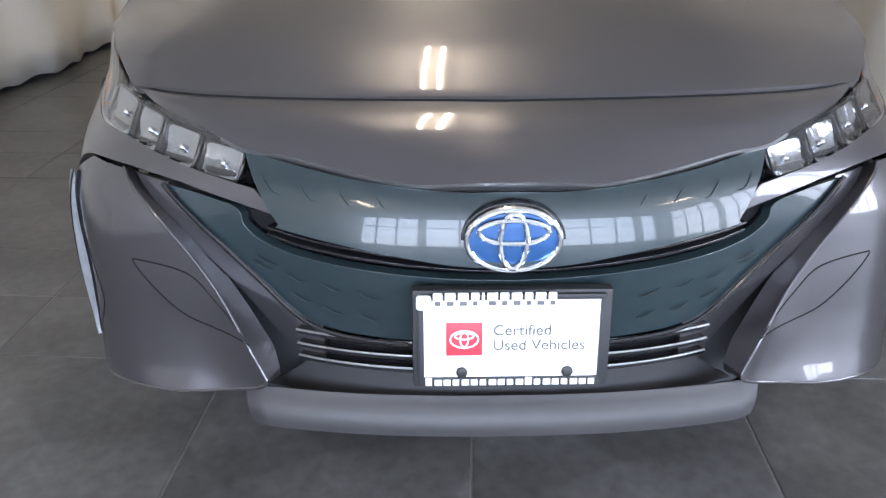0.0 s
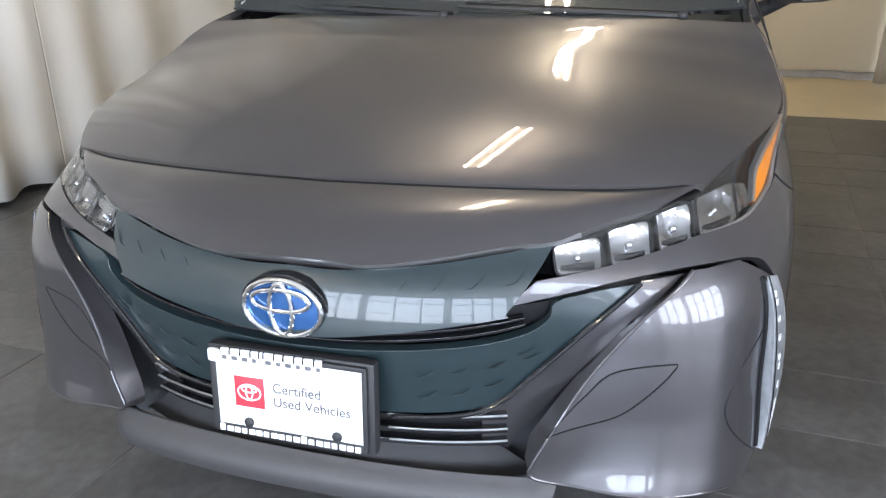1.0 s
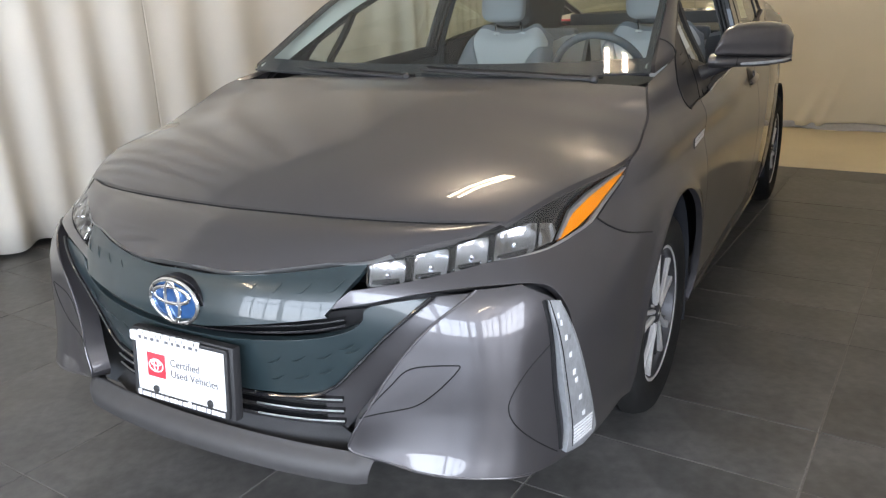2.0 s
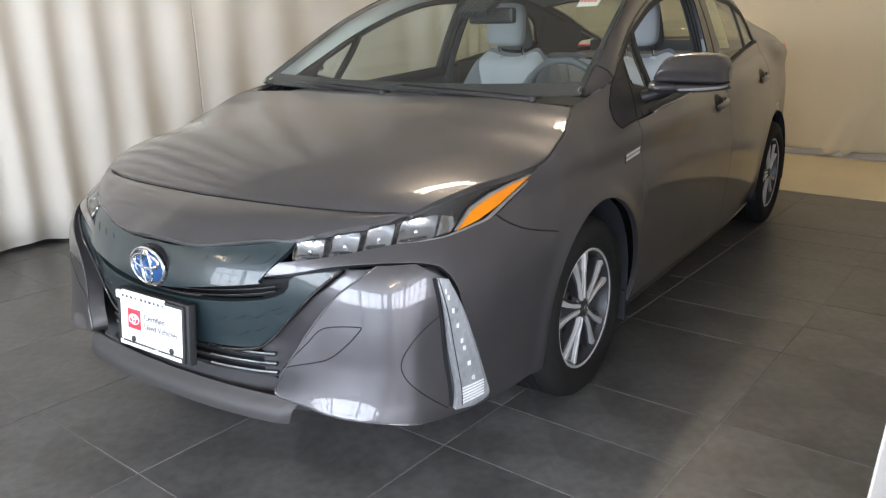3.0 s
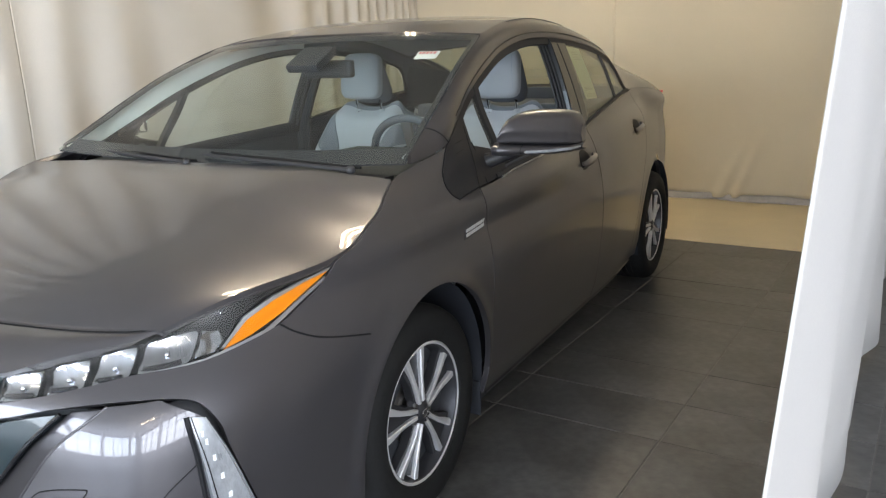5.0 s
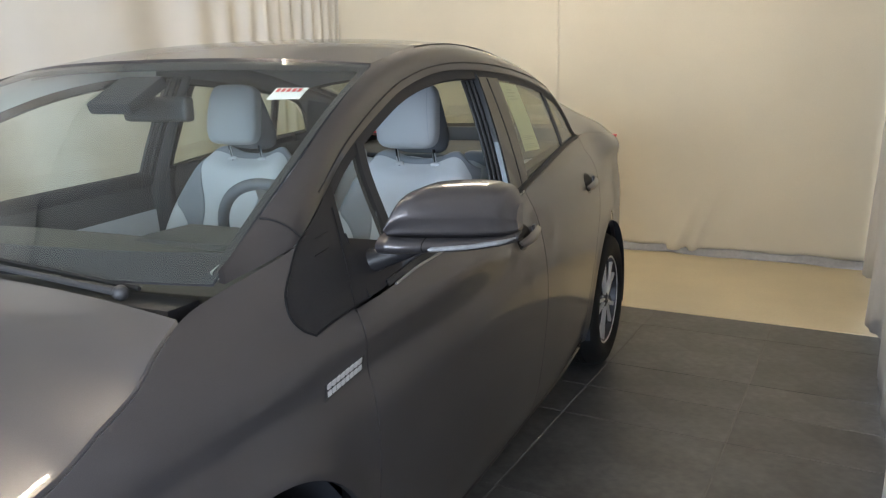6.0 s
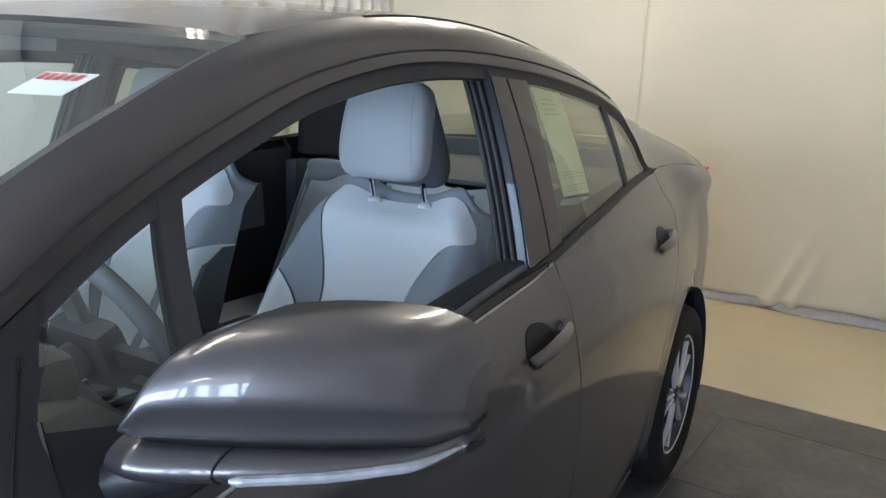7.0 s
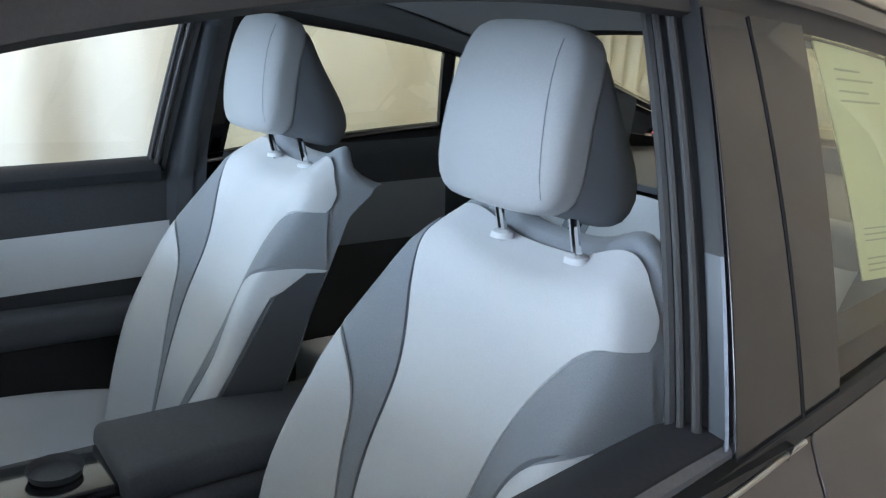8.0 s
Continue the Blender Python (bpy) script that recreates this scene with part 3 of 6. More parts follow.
skin("hood", hood, 140, 48, PAINT, car, UP, 0.02, "dark grey metallic bonnet", -0.993, 0.993, 0.004, 0.99)

LIP_LINE = along([(0.0, -0.115, 0.713), (0.089, -0.108, 0.712), (0.186, -0.092, 0.719), (0.277, -0.064, 0.730), (0.365, -0.028, 0.741), *LIGHT_TOP])
SEAM_LINE = along([(0.0, 0.062, 0.804), (0.29, 0.086, 0.802), (0.49, 0.124, 0.799), (0.60, 0.163, 0.798), (0.672, 0.207, 0.800)])


def nose(u, v):
    k = abs(u)
    a, b = LIP_LINE(k), SEAM_LINE(k)
    p = a + (b - a) * v
    p = p + np.array((0, -0.35, 1.0)) * 0.016 * math.sin(math.pi * v) * (1 - k ** 3)
    p[2] += 0.011 * math.exp(-(p[0] / 0.115) ** 4) * (1 - ease(0.0, 0.5, v))
    return np.array((math.copysign(p[0], u), p[1], p[2]))


skin("nose_panel", nose, 80, 10, PAINT, car, (0, -0.4, 1), 0.03, "dark grey nose panel between grille and bonnet", -0.995, 0.995, 0.0, 0.985)
part("hood_gap", tube([SEAM_LINE(k / 20) * np.array((-1, 1, 1)) + np.array((0, 0.001, 0.0)) for k in range(20, 0, -1)] + [SEAM_LINE(k / 20) + np.array((0, 0.001, 0.0)) for k in range(21)], 0.0026, 6), SATIN_BLACK, car)
skin("nose_edge", lambda u, v: nose(u, 0.0) + np.array((0, -0.004 + 0.014 * v, -0.003 - 0.012 * v)), 80, 2, SATIN, car, (0, -1, 0.3), 0.004, "thin bright edge under the nose panel", -0.66, 0.66)

screen = crown([(1.012, 1.014), (1.28, 1.172), (1.50, 1.302), (1.70, 1.412)], EDGE, 2.2)
glass = skin("windshield", screen, 40, 30, GLASS, car, (0, -1, 1), 0.005, "clear windscreen with a dark edge band", -0.985, 0.985, 0.0, 0.99)
roof = crown([(1.705, 1.416), (2.0, 1.468), (2.35, 1.492), (2.7, 1.480), (3.20, 1.400)], ROOF_EDGE, 2.6)
skin("roof", roof, 40, 40, PAINT, car, UP, 0.02, "dark grey roof panel", -0.985, 0.985, 0.003, 0.995)
tail = crown([(3.21, 1.398), (3.55, 1.322), (3.9, 1.212), (4.38, 1.090)], TAIL_EDGE, 2.6)
rear_glass = skin("rear_window", tail, 24, 20, GLASS_TINT, car, UP, 0.005, "sloping rear window", -0.93, 0.93, 0.05, 0.93)
rear_glass.visible_shadow = False
for s in (-1, 1):
    skin("rear_window_frame", tail, 4, 20, PAINT, car, UP, 0.01, "", 0.93 * s, 1.0 * s, 0, 1)
skin("tail_spoiler", tail, 24, 4, PAINT, car, UP, 0.03, "dark grey tail spoiler", -1, 1, 0.93, 1.03)
skin("rear_header", tail, 24, 3, PAINT, car, UP, 0.02, "", -0.93, 0.93, 0.0, 0.05)

# screen border, inside the glass
for a, b, c, d in ((-0.985, 0.985, 0.0, 0.095), (-0.985, 0.985, 0.955, 0.99), (-0.985, -0.958, 0.095, 0.955), (0.958, 0.985, 0.095, 0.955)):
    skin("screen_border", screen, 30, 6, SOFT_BLACK, car, (0, -1, 1), 0.003, "", a, b, c, d, off=-0.007)

# pillar and roof rail on each side
DOOR_TOP = [(1.05, 1.024), (1.2, 1.046), (1.259, 1.063), (1.384, 1.119), (1.503, 1.179), (1.61, 1.226), (1.75, 1.278), (1.916, 1.330), (2.136, 1.370), (2.365, 1.383), (2.645, 1.374), (2.933, 1.341), (3.08, 1.310), (3.172, 1.276), (3.25, 1.20), (3.33, 1.120), (3.6, 1.110), (3.8, 1.100), (3.95, 1.085), (4.15, 1.06)]


def glass_y(s, y):
    """The passenger's side glass reaches further towards the tail."""
    return y if s > 0 else y + float(np.interp(y, (2.62, 3.06, 3.2, 3.4, 3.8), (0, 0.145, 0.20, 0.17, 0.0)))


RAIL_LOW = {s: along([shell(*sy(glass_y(s, y), z)) for y, z in DOOR_TOP], 8) for s in (1, -1)}
rail_high = along([*EDGE, *ROOF_EDGE[1:], *TAIL_EDGE[1:]], 8)
LOW_Y = {s: [RAIL_LOW[s](k / 200)[1] for k in range(201)] for s in (1, -1)}
HIGH_Y = [rail_high(k / 200)[1] for k in range(201)]


def rail(u, v, s=1):
    y = 1.055 + (4.15 - 1.055) * u
    a = RAIL_LOW[s](float(np.interp(y, LOW_Y[s], np.linspace(0, 1, 201))))
    b = rail_high(float(np.interp(y, HIGH_Y, np.linspace(0, 1, 201))))
    p = a + (b - a) * v
    h = min(0.028, 0.15 * np.linalg.norm(b - a)) * math.sin(math.pi * v) * (0.35 + 0.65 * ease(0.0, 0.12, u))
    return p + h * np.array((0.75, -0.2 * (1 - u), 0.65))


for s in (1, -1):

    def edge_of(u, v, s=s):
        return rail(u, v, s)

    skin("roof_rail", edge_of, 200, 8, PAINT, car, (0.7, 0, 0.7), 0.012, "dark grey windscreen pillar and roof rail", 0.0, 1.0, 0.012, 0.99, side=s)
    skin("rail_inner_trim", edge_of, 60, 4, PALE_TRIM, car, (-0.7, 0, -0.7), 0.004, "pale grey pillar trim", 0.0, 0.42, 0.02, 0.97, side=s, off=0.028)
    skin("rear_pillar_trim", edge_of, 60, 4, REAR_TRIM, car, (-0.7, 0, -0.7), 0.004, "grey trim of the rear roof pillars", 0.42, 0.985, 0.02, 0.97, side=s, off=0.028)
    for name, a, b, v0, v1, r in (("pillar_seam", 0.066, 0.040, 0.03, 0.99, 0.0026), ("door_frame_gap", 0.10, 0.67, 0.20, 0.20, 0.0020), ("roof_ditch", 0.33, 0.64, 0.985, 0.985, 0.0018)):
        pts = []
        for k in range(31):
            p = edge_of(a + (b - a) * k / 30, v0 + (v1 - v0) * k / 30) + np.array((0.0006, 0, 0.0006))
            pts.append((s * p[0], p[1], p[2]))
        part(name, tube(pts, r, 6), TRIM, car)


# ---- sides ----
ARCH_F, ARCH_R = (0.955, 0.335, 0.368), (3.655, 0.330, 0.362)


def arch(c, a0, a1, n=18, grow=0.0):
    """Points round a wheel opening between two angles (0: to the rear, 90: up)."""
    y, z, r = c
    return [sy(y + (r + grow) * math.cos(radians(a0 + (a1 - a0) * k / n)), z + (r + grow) * math.sin(radians(a0 + (a1 - a0) * k / n))) if y + (r + grow) * math.cos(radians(a0 + (a1 - a0) * k / n)) >= FRONT_Y
            else sxy(0.875, y + (r + grow) * math.cos(radians(a0 + (a1 - a0) * k / n)), z + (r + grow) * math.sin(radians(a0 + (a1 - a0) * k / n))) for k in range(n + 1)]


def flare(c):
    """The slight swelling of the body round a wheel opening."""
    def at(a, b):
        y = shell(a, b)[1]
        d = math.hypot(y - c[0], b - c[1]) - c[2]
        return 0.010 * math.exp(-(d / 0.035) ** 2)
    return at


SAIL_FRONT = [(1.28, 1.071), (1.24, 1.052), (1.194, 1.017), (1.155, 0.983), (1.144, 0.951), (1.160, 0.924), (1.191, 0.904)]
BELT_LINE = [(1.191, 0.904), (1.254, 0.911), (1.33, 0.918), (1.45, 0.924), (1.544, 0.933), (1.63, 0.942), (1.84, 0.952), (2.06, 0.963), (2.34, 0.977), (2.5, 0.996), (2.76, 1.038), (3.04, 1.078), (3.2, 1.095), (3.351, 1.107), (3.45, 1.110)]


def q_curve(points, n=6):
    return [tuple(p) for p in cr(points, n)]


def belt_points(y0, y1, drop=0.0, n=12):
    ys, zs = zip(*[p for p in q_curve(BELT_LINE)])
    return [sy(y0 + (y1 - y0) * k / n, float(np.interp(y0 + (y1 - y0) * k / n, ys, zs)) - drop) for k in range(n + 1)]


FENDER_SEAM = [sxy(0.810, 0.395, 0.768), sxy(0.826, 0.43, 0.742), sxy(0.856, 0.492, 0.712), sxy(0.874, 0.640, 0.672)]
DOOR_GAP = [(1.332, 0.914), (1.327, 0.87), (1.338, 0.80), (1.346, 0.65), (1.348, 0.5), (1.347, 0.35), (1.346, 0.225)]
MID_GAP = [(2.506, 0.997), (2.496, 0.95), (2.496, 0.87), (2.503, 0.80), (2.512, 0.6), (2.495, 0.35), (2.47, 0.225)]
REAR_GAP = [(3.375, 1.106), (3.455, 1.02), (3.465, 0.93), (3.43, 0.80), (3.345, 0.67), (3.27, 0.52), (3.215, 0.38), (3.13, 0.225)]
G = 0.0028


def shifted(points, dy):
    return [sy(y + dy, z) for y, z in q_curve(points)]


wing_form = table((0.26, 0.30, 0.36, 0.42, 0.48, 0.55, 0.60, 0.66, 0.69), (0.050, 0.042, 0.030, 0.021, 0.017, 0.012, 0.009, 0.004, 0.0))


def side_parts(s):
    """The panels, windows, lamps and fittings of one side; s: 1 for the driver's side, -1 for the other."""
    fender = [sxy(p[0], p[1], p[2] - 0.003) for p in HOOD_EDGE[4:]]
    fender = [tuple(p) for p in cr([sxy(0.838, 0.585, 0.866), *fender[1:], sy(1.06, 1.020), sy(1.2, 1.044), sy(1.277, 1.065)], 6)]
    fender += [sy(*p) for p in q_curve(SAIL_FRONT)][1:] + [sy(1.328, 0.916)] + shifted(DOOR_GAP, -G)[1:]
    fender += [sy(1.318, 0.225)] + arch(ARCH_F, -15, 118, 26)
    fender += list(reversed(FENDER_SEAM)) + [sxy(0.812, 0.42, 0.776)] + [sxy(0.816, 0.52, 0.815)]
    panel("front_fender", shell, fender, PAINT, car, OUT, 0.02, side=s, bulge=flare(ARCH_F), label="dark grey front wing")

    door = belt_points(1.332 + G, 2.506 - G, 0.004) + shifted(MID_GAP, -G)[1:] + list(reversed(shifted(DOOR_GAP, G)))[:-1]
    front_door = panel("front_door", shell, door, PAINT, car, OUT, 0.02, side=s, label="dark grey front door")
    door = belt_points(2.506 + G, 3.375, 0.004) + shifted(REAR_GAP, -G)[1:] + list(reversed(shifted(MID_GAP, G)))[:-1]
    rear_door = panel("rear_door", shell, door, PAINT, car, OUT, 0.02, side=s, label="dark grey rear door")
    quarter = [sy(3.375 + G, 1.107), sy(3.46, 1.1135), sy(3.6, 1.108), sy(3.8, 1.098), sy(3.95, 1.083), sy(4.15, 1.058), (3.42, 1.03), (3.45, 0.75), (3.4, 0.42), (3.36, 0.24)]
    quarter += [sy(3.99, 0.24)] + arch(ARCH_R, -16, 196, 30) + [sy(3.31, 0.225)] + list(reversed(shifted(REAR_GAP, G)))[:-1]
    panel("rear_quarter", shell, quarter, PAINT, car, OUT, 0.02, side=s, bulge=flare(ARCH_R), label="dark grey rear quarter panel")
    rocker = [sy(1.32, 0.22), sy(3.30, 0.22), sy(3.30, 0.15), sy(1.34, 0.15)]
    panel("sill", shell, rocker, TRIM, car, OUT, 0.02, side=s, off=-0.006, label="black sill under the doors")
    skin("sill_edge", lambda u, v: shell(1.36 + 1.85 * u - FRONT_Y, 0.207 + 0.010 * v), 40, 2, PAINT, car, OUT, 0.006, side=s, off=0.006)

    # black window surround
    top = [p for p in q_curve(DOOR_TOP) if p[0] >= 1.28 and p[0] < 3.335]
    low = [p for p in q_curve(BELT_LINE)]
    ty, tz = zip(*top)
    by, bz = zip(*low)

    def hi(y, d=0.0):
        return float(np.interp(y, ty, tz)) - d

    def lo(y, d=0.0):
        return float(np.interp(y, by, bz)) + d

    def strip(name, ys, z0, z1, mat, off=-0.004, label="", thick=0.012, parent=car):
        pts = [sy(glass_y(s, y), z1(y)) for y in ys] + [sy(glass_y(s, y), z0(y)) for y in reversed(ys)]
        return panel(name, shell, pts, mat, parent, OUT, thick, 0.03, off, s, label)

    yy = [1.31 + (3.33 - 1.31) * k / 50 for k in range(51)]
    strip("window_surround", yy, lambda y: hi(y, 0.024), lambda y: hi(y, -0.010), TRIM, -0.008, label="black rubber window surround")
    yy = [1.47 + (3.36 - 1.47) * k / 40 for k in range(41)]
    strip("belt_seal", yy, lambda y: lo(y, 0.0), lambda y: lo(y, 0.014), TRIM, 0.002)
    sail = [sy(*p) for p in q_curve(SAIL_FRONT)]
    sail += [sy(y, lo(y, 0.001)) for y in (1.25, 1.33, 1.39)] + [sy(1.395, 1.05), sy(1.44, hi(1.44, 0.002)), sy(1.34, hi(1.34, 0.002))]
    panel("sail_panel", shell, sail, SAIL_BLACK, car, OUT, 0.012, 0.02, -0.001, s, "black sail panel ahead of the door mirror")
    panel("sail_foot", shell, [sy(1.39, lo(1.39, 0.001)), sy(1.55, lo(1.55, 0.001)), sy(1.55, 1.008), sy(1.395, 1.042)], SAIL_BLACK, car, OUT, 0.012, 0.02, -0.003, s)
    rimline = [shell(*q) for q in sail[:len(sail) - 2]]
    part("sail_edge", tube([(s * (p[0] + 0.0004), p[1], p[2]) for p in rimline], 0.0026, 6), SATIN_BLACK, car)
    line = [shell(*sy(y, z)) for y, z in ((1.332, 0.921), (1.340, 0.965), (1.36, 1.02), (1.385, 1.07), (1.40, 1.10))]
    part("sail_gap", tube([(s * (p[0] + 0.0005), p[1], p[2]) for p in line], 0.0010, 6), SATIN_BLACK, car)
    for dz in (0.0, 0.027):
        line = [shell(*sy(1.273 + 0.9 * dz + 0.016 * k, 1.030 + dz + 0.002 * k)) for k in range(4)]
        part("sail_rib", tube([(s * (p[0] + 0.001), p[1], p[2]) for p in line], 0.0012, 6), SATIN_BLACK, car)
    vent = [sy(1.392, 1.038), sy(1.53, 1.004), sy(1.61, hi(1.61, 0.026)), sy(1.445, hi(1.445, 0.026))]
    pane = panel("vent_window", shell, vent, GLASS, car, OUT, 0.004, 0.02, -0.01, s, "small fixed front side window")
    pane.visible_shadow = False
    skin("window_divider", lambda u, v: shell(*sy(1.52 + 0.030 * u + 0.078 * v, lo(1.54, 0.0) + (hi(1.615, 0.012) - lo(1.54, 0.0)) * v)), 2, 12, TRIM, car, OUT, 0.02, "black window divider", side=s, off=-0.004)
    # pillar between the doors
    mid = [sy(2.392, lo(2.392, 0.01)), sy(2.563, lo(2.563, 0.01)), sy(2.60, hi(2.60, 0.02)), sy(2.445, hi(2.445, 0.02))]
    panel("door_pillar", shell, mid, GLOSSY_BLACK, car, OUT, 0.014, 0.02, -0.003, s, "black pillar between the door windows")
    line = [shell(*sy(2.498 + 0.011 * k / 8, lo(2.50, 0.012) + (hi(2.51, 0.024) - lo(2.50, 0.012)) * k / 8)) for k in range(9)]
    part("pillar_gap", tube([(s * (p[0] - 0.0026), p[1], p[2]) for p in line], 0.0016, 6), SATIN_BLACK, car)
    back = [sy(glass_y(s, y), lo(y, 0.012)) for y in (2.565, 2.70, 2.80, 2.90, 3.0, 3.062)] + [sy(glass_y(s, 3.043), 1.20)] + [sy(glass_y(s, y), hi(y, 0.024)) for y in (3.022, 2.93, 2.85, 2.75, 2.68, 2.602)]
    pane = panel("rear_side_window", shell, back, GLASS_TINT, car, OUT, 0.004, 0.03, -0.008, s, "closed rear door window")
    pane.visible_shadow = False
    bar = [sy(glass_y(s, 3.062), lo(3.062, 0.01)), sy(glass_y(s, 3.09), lo(3.09, 0.01)), sy(glass_y(s, 3.053), hi(3.053, 0.02)), sy(glass_y(s, 3.022), hi(3.022, 0.02))]
    panel("rear_divider", shell, bar, TRIM, car, OUT, 0.014, 0.02, -0.004, s)
    tri = [sy(glass_y(s, 3.09), lo(3.09, 0.012)), sy(glass_y(s, 3.2), lo(3.2, 0.012)), sy(glass_y(s, 3.315), lo(3.315, 0.008)), sy(glass_y(s, 3.235), 1.185), sy(glass_y(s, 3.155), hi(3.155, 0.028)), sy(glass_y(s, 3.053), hi(3.053, 0.026))]
    pane = panel("rear_quarter_window", shell, tri, GLASS_TINT, car, OUT, 0.004, 0.03, -0.008, s, "small rear quarter window")
    pane.visible_shadow = False

    # bright line along the top of the front door
    ys = [1.50 + 0.99 * k / 30 for k in range(31)]
    pts = [shell(*sy(y, lo(y, -0.003))) for y in ys]
    part("belt_trim", tube([(s * (p[0] + 0.0015), p[1], p[2]) for p in pts], 0.0030, 8), SATIN, front_door, "thin bright trim along the door top")
    # door handles: a dark cup, a strap and a key cap
    for d, y, z in ((front_door, 2.333, 0.862), (rear_door, 3.258, 0.913)):
        cup = [sy(y - 0.012 + 0.066 * math.cos(a), z + 0.014 + (0.040 - 0.010 * math.cos(a)) * math.sin(a)) for a in np.linspace(0, math.tau, 26)[:-1]]
        panel("handle_cup", shell, cup, SATIN_BLACK, d, OUT, 0.004, 0.014, 0.0015, s, "dark recess behind the handle")

        def strap(u, v, y=y, z=z):
            a = y - 0.075 + 0.20 * u
            h = 0.011 + 0.005 * math.sin(math.pi * u)
            p = shell(*sy(a, z - 0.002 + 0.018 * u + (v - 0.5) * 2 * h))
            rise = 0.004 + 0.026 * math.sin(math.pi * min(1.0, max(0.0, 0.10 + 0.80 * u))) ** 0.6
            return p + np.array((rise - 0.010 * (2 * v - 1) ** 2, 0, 0))
        skin("handle", strap, 22, 8, PAINT, d, OUT, 0.007, "grey door handle", side=s)
        cap = [sy(y + 0.108 + 0.020 * math.copysign(abs(math.cos(a)) ** 0.6, math.cos(a)), z + 0.014 + 0.016 * math.copysign(abs(math.sin(a)) ** 0.6, math.sin(a))) for a in np.linspace(0, math.tau, 21)[:-1]]
        panel("key_cap", shell, cap, PAINT, d, OUT, 0.010, 0.01, 0.010, s)

    # door mirror: a swept housing, a lower lip with the signal strip, and a foot on the sail panel
    MX = (0.862, 0.875, 0.90, 0.93, 0.96, 1.0, 1.03, 1.055, 1.070)
    m_front = table(MX, (1.412, 1.418, 1.434, 1.458, 1.484, 1.521, 1.551, 1.583, 1.625))
    m_rear = table(MX, (1.500, 1.530, 1.565, 1.595, 1.622, 1.652, 1.666, 1.674, 1.672))
    m_top = table(MX, (1.072, 1.112, 1.134, 1.139, 1.139, 1.136, 1.130, 1.116, 1.088))
    m_low = table(MX, (1.044, 1.041, 1.038, 1.034, 1.031, 1.027, 1.025, 1.024, 1.026))

    def mirror_shape(u, v):
        """u: 0 at the inner end to 1 at the outer; v: 0 under the rear rim, over the front, to 1 at the upper rear rim."""
        x = 0.862 + 0.208 * u
        y0, y1, z0, z1 = m_front(x), m_rear(x), m_low(x), m_top(x)
        if v < 0.22:
            k = v / 0.22
            return np.array((x, y1 + (y0 + 0.012 - y1) * k, z0 + 0.004 - 0.004 * k))
        a = (v - 0.22) / 0.78 * math.pi / 2
        y = y0 + (y1 - y0) * (1 - math.cos(a) ** 0.62)
        return np.array((x, y + 0.012 * (1 - ease(0, 0.25, a)), z0 + (z1 - z0) * math.sin(a) ** 0.52))
    mirror = skin("door_mirror", mirror_shape, 44, 30, PAINT, car, (0, -1, 0.5), 0.006, "dark grey door mirror with a pale signal strip", 0, 1, 0.0, 1.0, side=s)
    for u in (0.004, 0.996):
        rim_pts = [mirror_shape(u, k / 20) for k in range(21)]
        bm = bmesh.new()
        bm.faces.new([bm.verts.new((s * p[0], p[1], p[2])) for p in rim_pts])
        part("mirror_cap", bm, PAINT, mirror)

    def lip_shape(u, v):
        x = 0.842 + 0.230 * u
        xx = max(x, 0.862)
        y0 = m_front(xx) - 0.004 + 0.10 * (xx - x)
        z1 = m_low(xx) + 0.003
        z0 = float(np.interp(x, (0.80, 0.86, 0.93, 1.0, 1.072), (0.992, 0.999, 1.000, 0.998, 1.005)))
        a = math.pi * (0.06 + 0.94 * v)
        return np.array((x, y0 + 0.085 * (1 - math.sin(a) ** 0.7) * (1 - 0.5 * u) + 0.004, (z0 + z1) / 2 + (z1 - z0) / 2 * math.cos(a)))
    skin("mirror_skirt", lip_shape, 36, 14, PAINT, mirror, (0, -1, 0), 0.006, "dark grey lip under the mirror", 0, 1, 0, 1, side=s)
    seam = [lip_shape(0.365, k / 12) + np.array((0, -0.0006, 0)) for k in range(9)]
    part("skirt_gap", tube([(s * p[0], p[1], p[2]) for p in seam], 0.0014, 6), SATIN_BLACK, mirror)
    pts = [lip_shape(0.41 + 0.58 * k / 24, 0.56 - 0.12 * k / 24) + np.array((0, -0.002, 0)) for k in range(25)]
    part("signal_strip", tube([(s * p[0], p[1], p[2]) for p in pts], [0.002] + [0.0052] * 20 + [0.005, 0.004, 0.003, 0.0015], 10), LED, mirror, "pale turn signal strip")
    arm = [(0.775, 1.440, 0.968), (0.815, 1.455, 0.984), (0.855, 1.475, 0.998), (0.90, 1.505, 1.014)]
    part("mirror_foot", tube([(s * x, y, z) for x, y, z in cr(arm, 4)], [0.030 - 0.0010 * k for k in range(13)], 14), SAIL_BLACK, mirror, "black mirror foot")
    part("mirror_glass", box(-0.080, 0.080, -0.003, 0.003, -0.038, 0.038, 0.002, Matrix.Translation((s * 0.962, 1.615, 1.085)) @ Matrix.Rotation(s * 0.62, 4, "Z")), CHROME, mirror, "silvered mirror glass")

    # wing badge: two rows of plain bars
    base = [sy(1.18, 0.782), sy(1.312, 0.796), sy(1.322, 0.826), sy(1.188, 0.812)]
    badge = panel("wing_badge", shell, base, TRIM, car, OUT, 0.004, 0.02, 0.002, s, "small silver badge plate on the wing")
    for r in range(2):
        for k in range(8):
            y, z = 1.190 + 0.0152 * k, 0.789 + 0.0145 * r + 0.0016 * k
            panel("badge_bar", shell, [sy(y, z), sy(y + 0.0105, z + 0.001), sy(y + 0.0115, z + 0.0115), sy(y + 0.001, z + 0.009)], ALLOY, badge, OUT, 0.002, 0.01, 0.005, s)

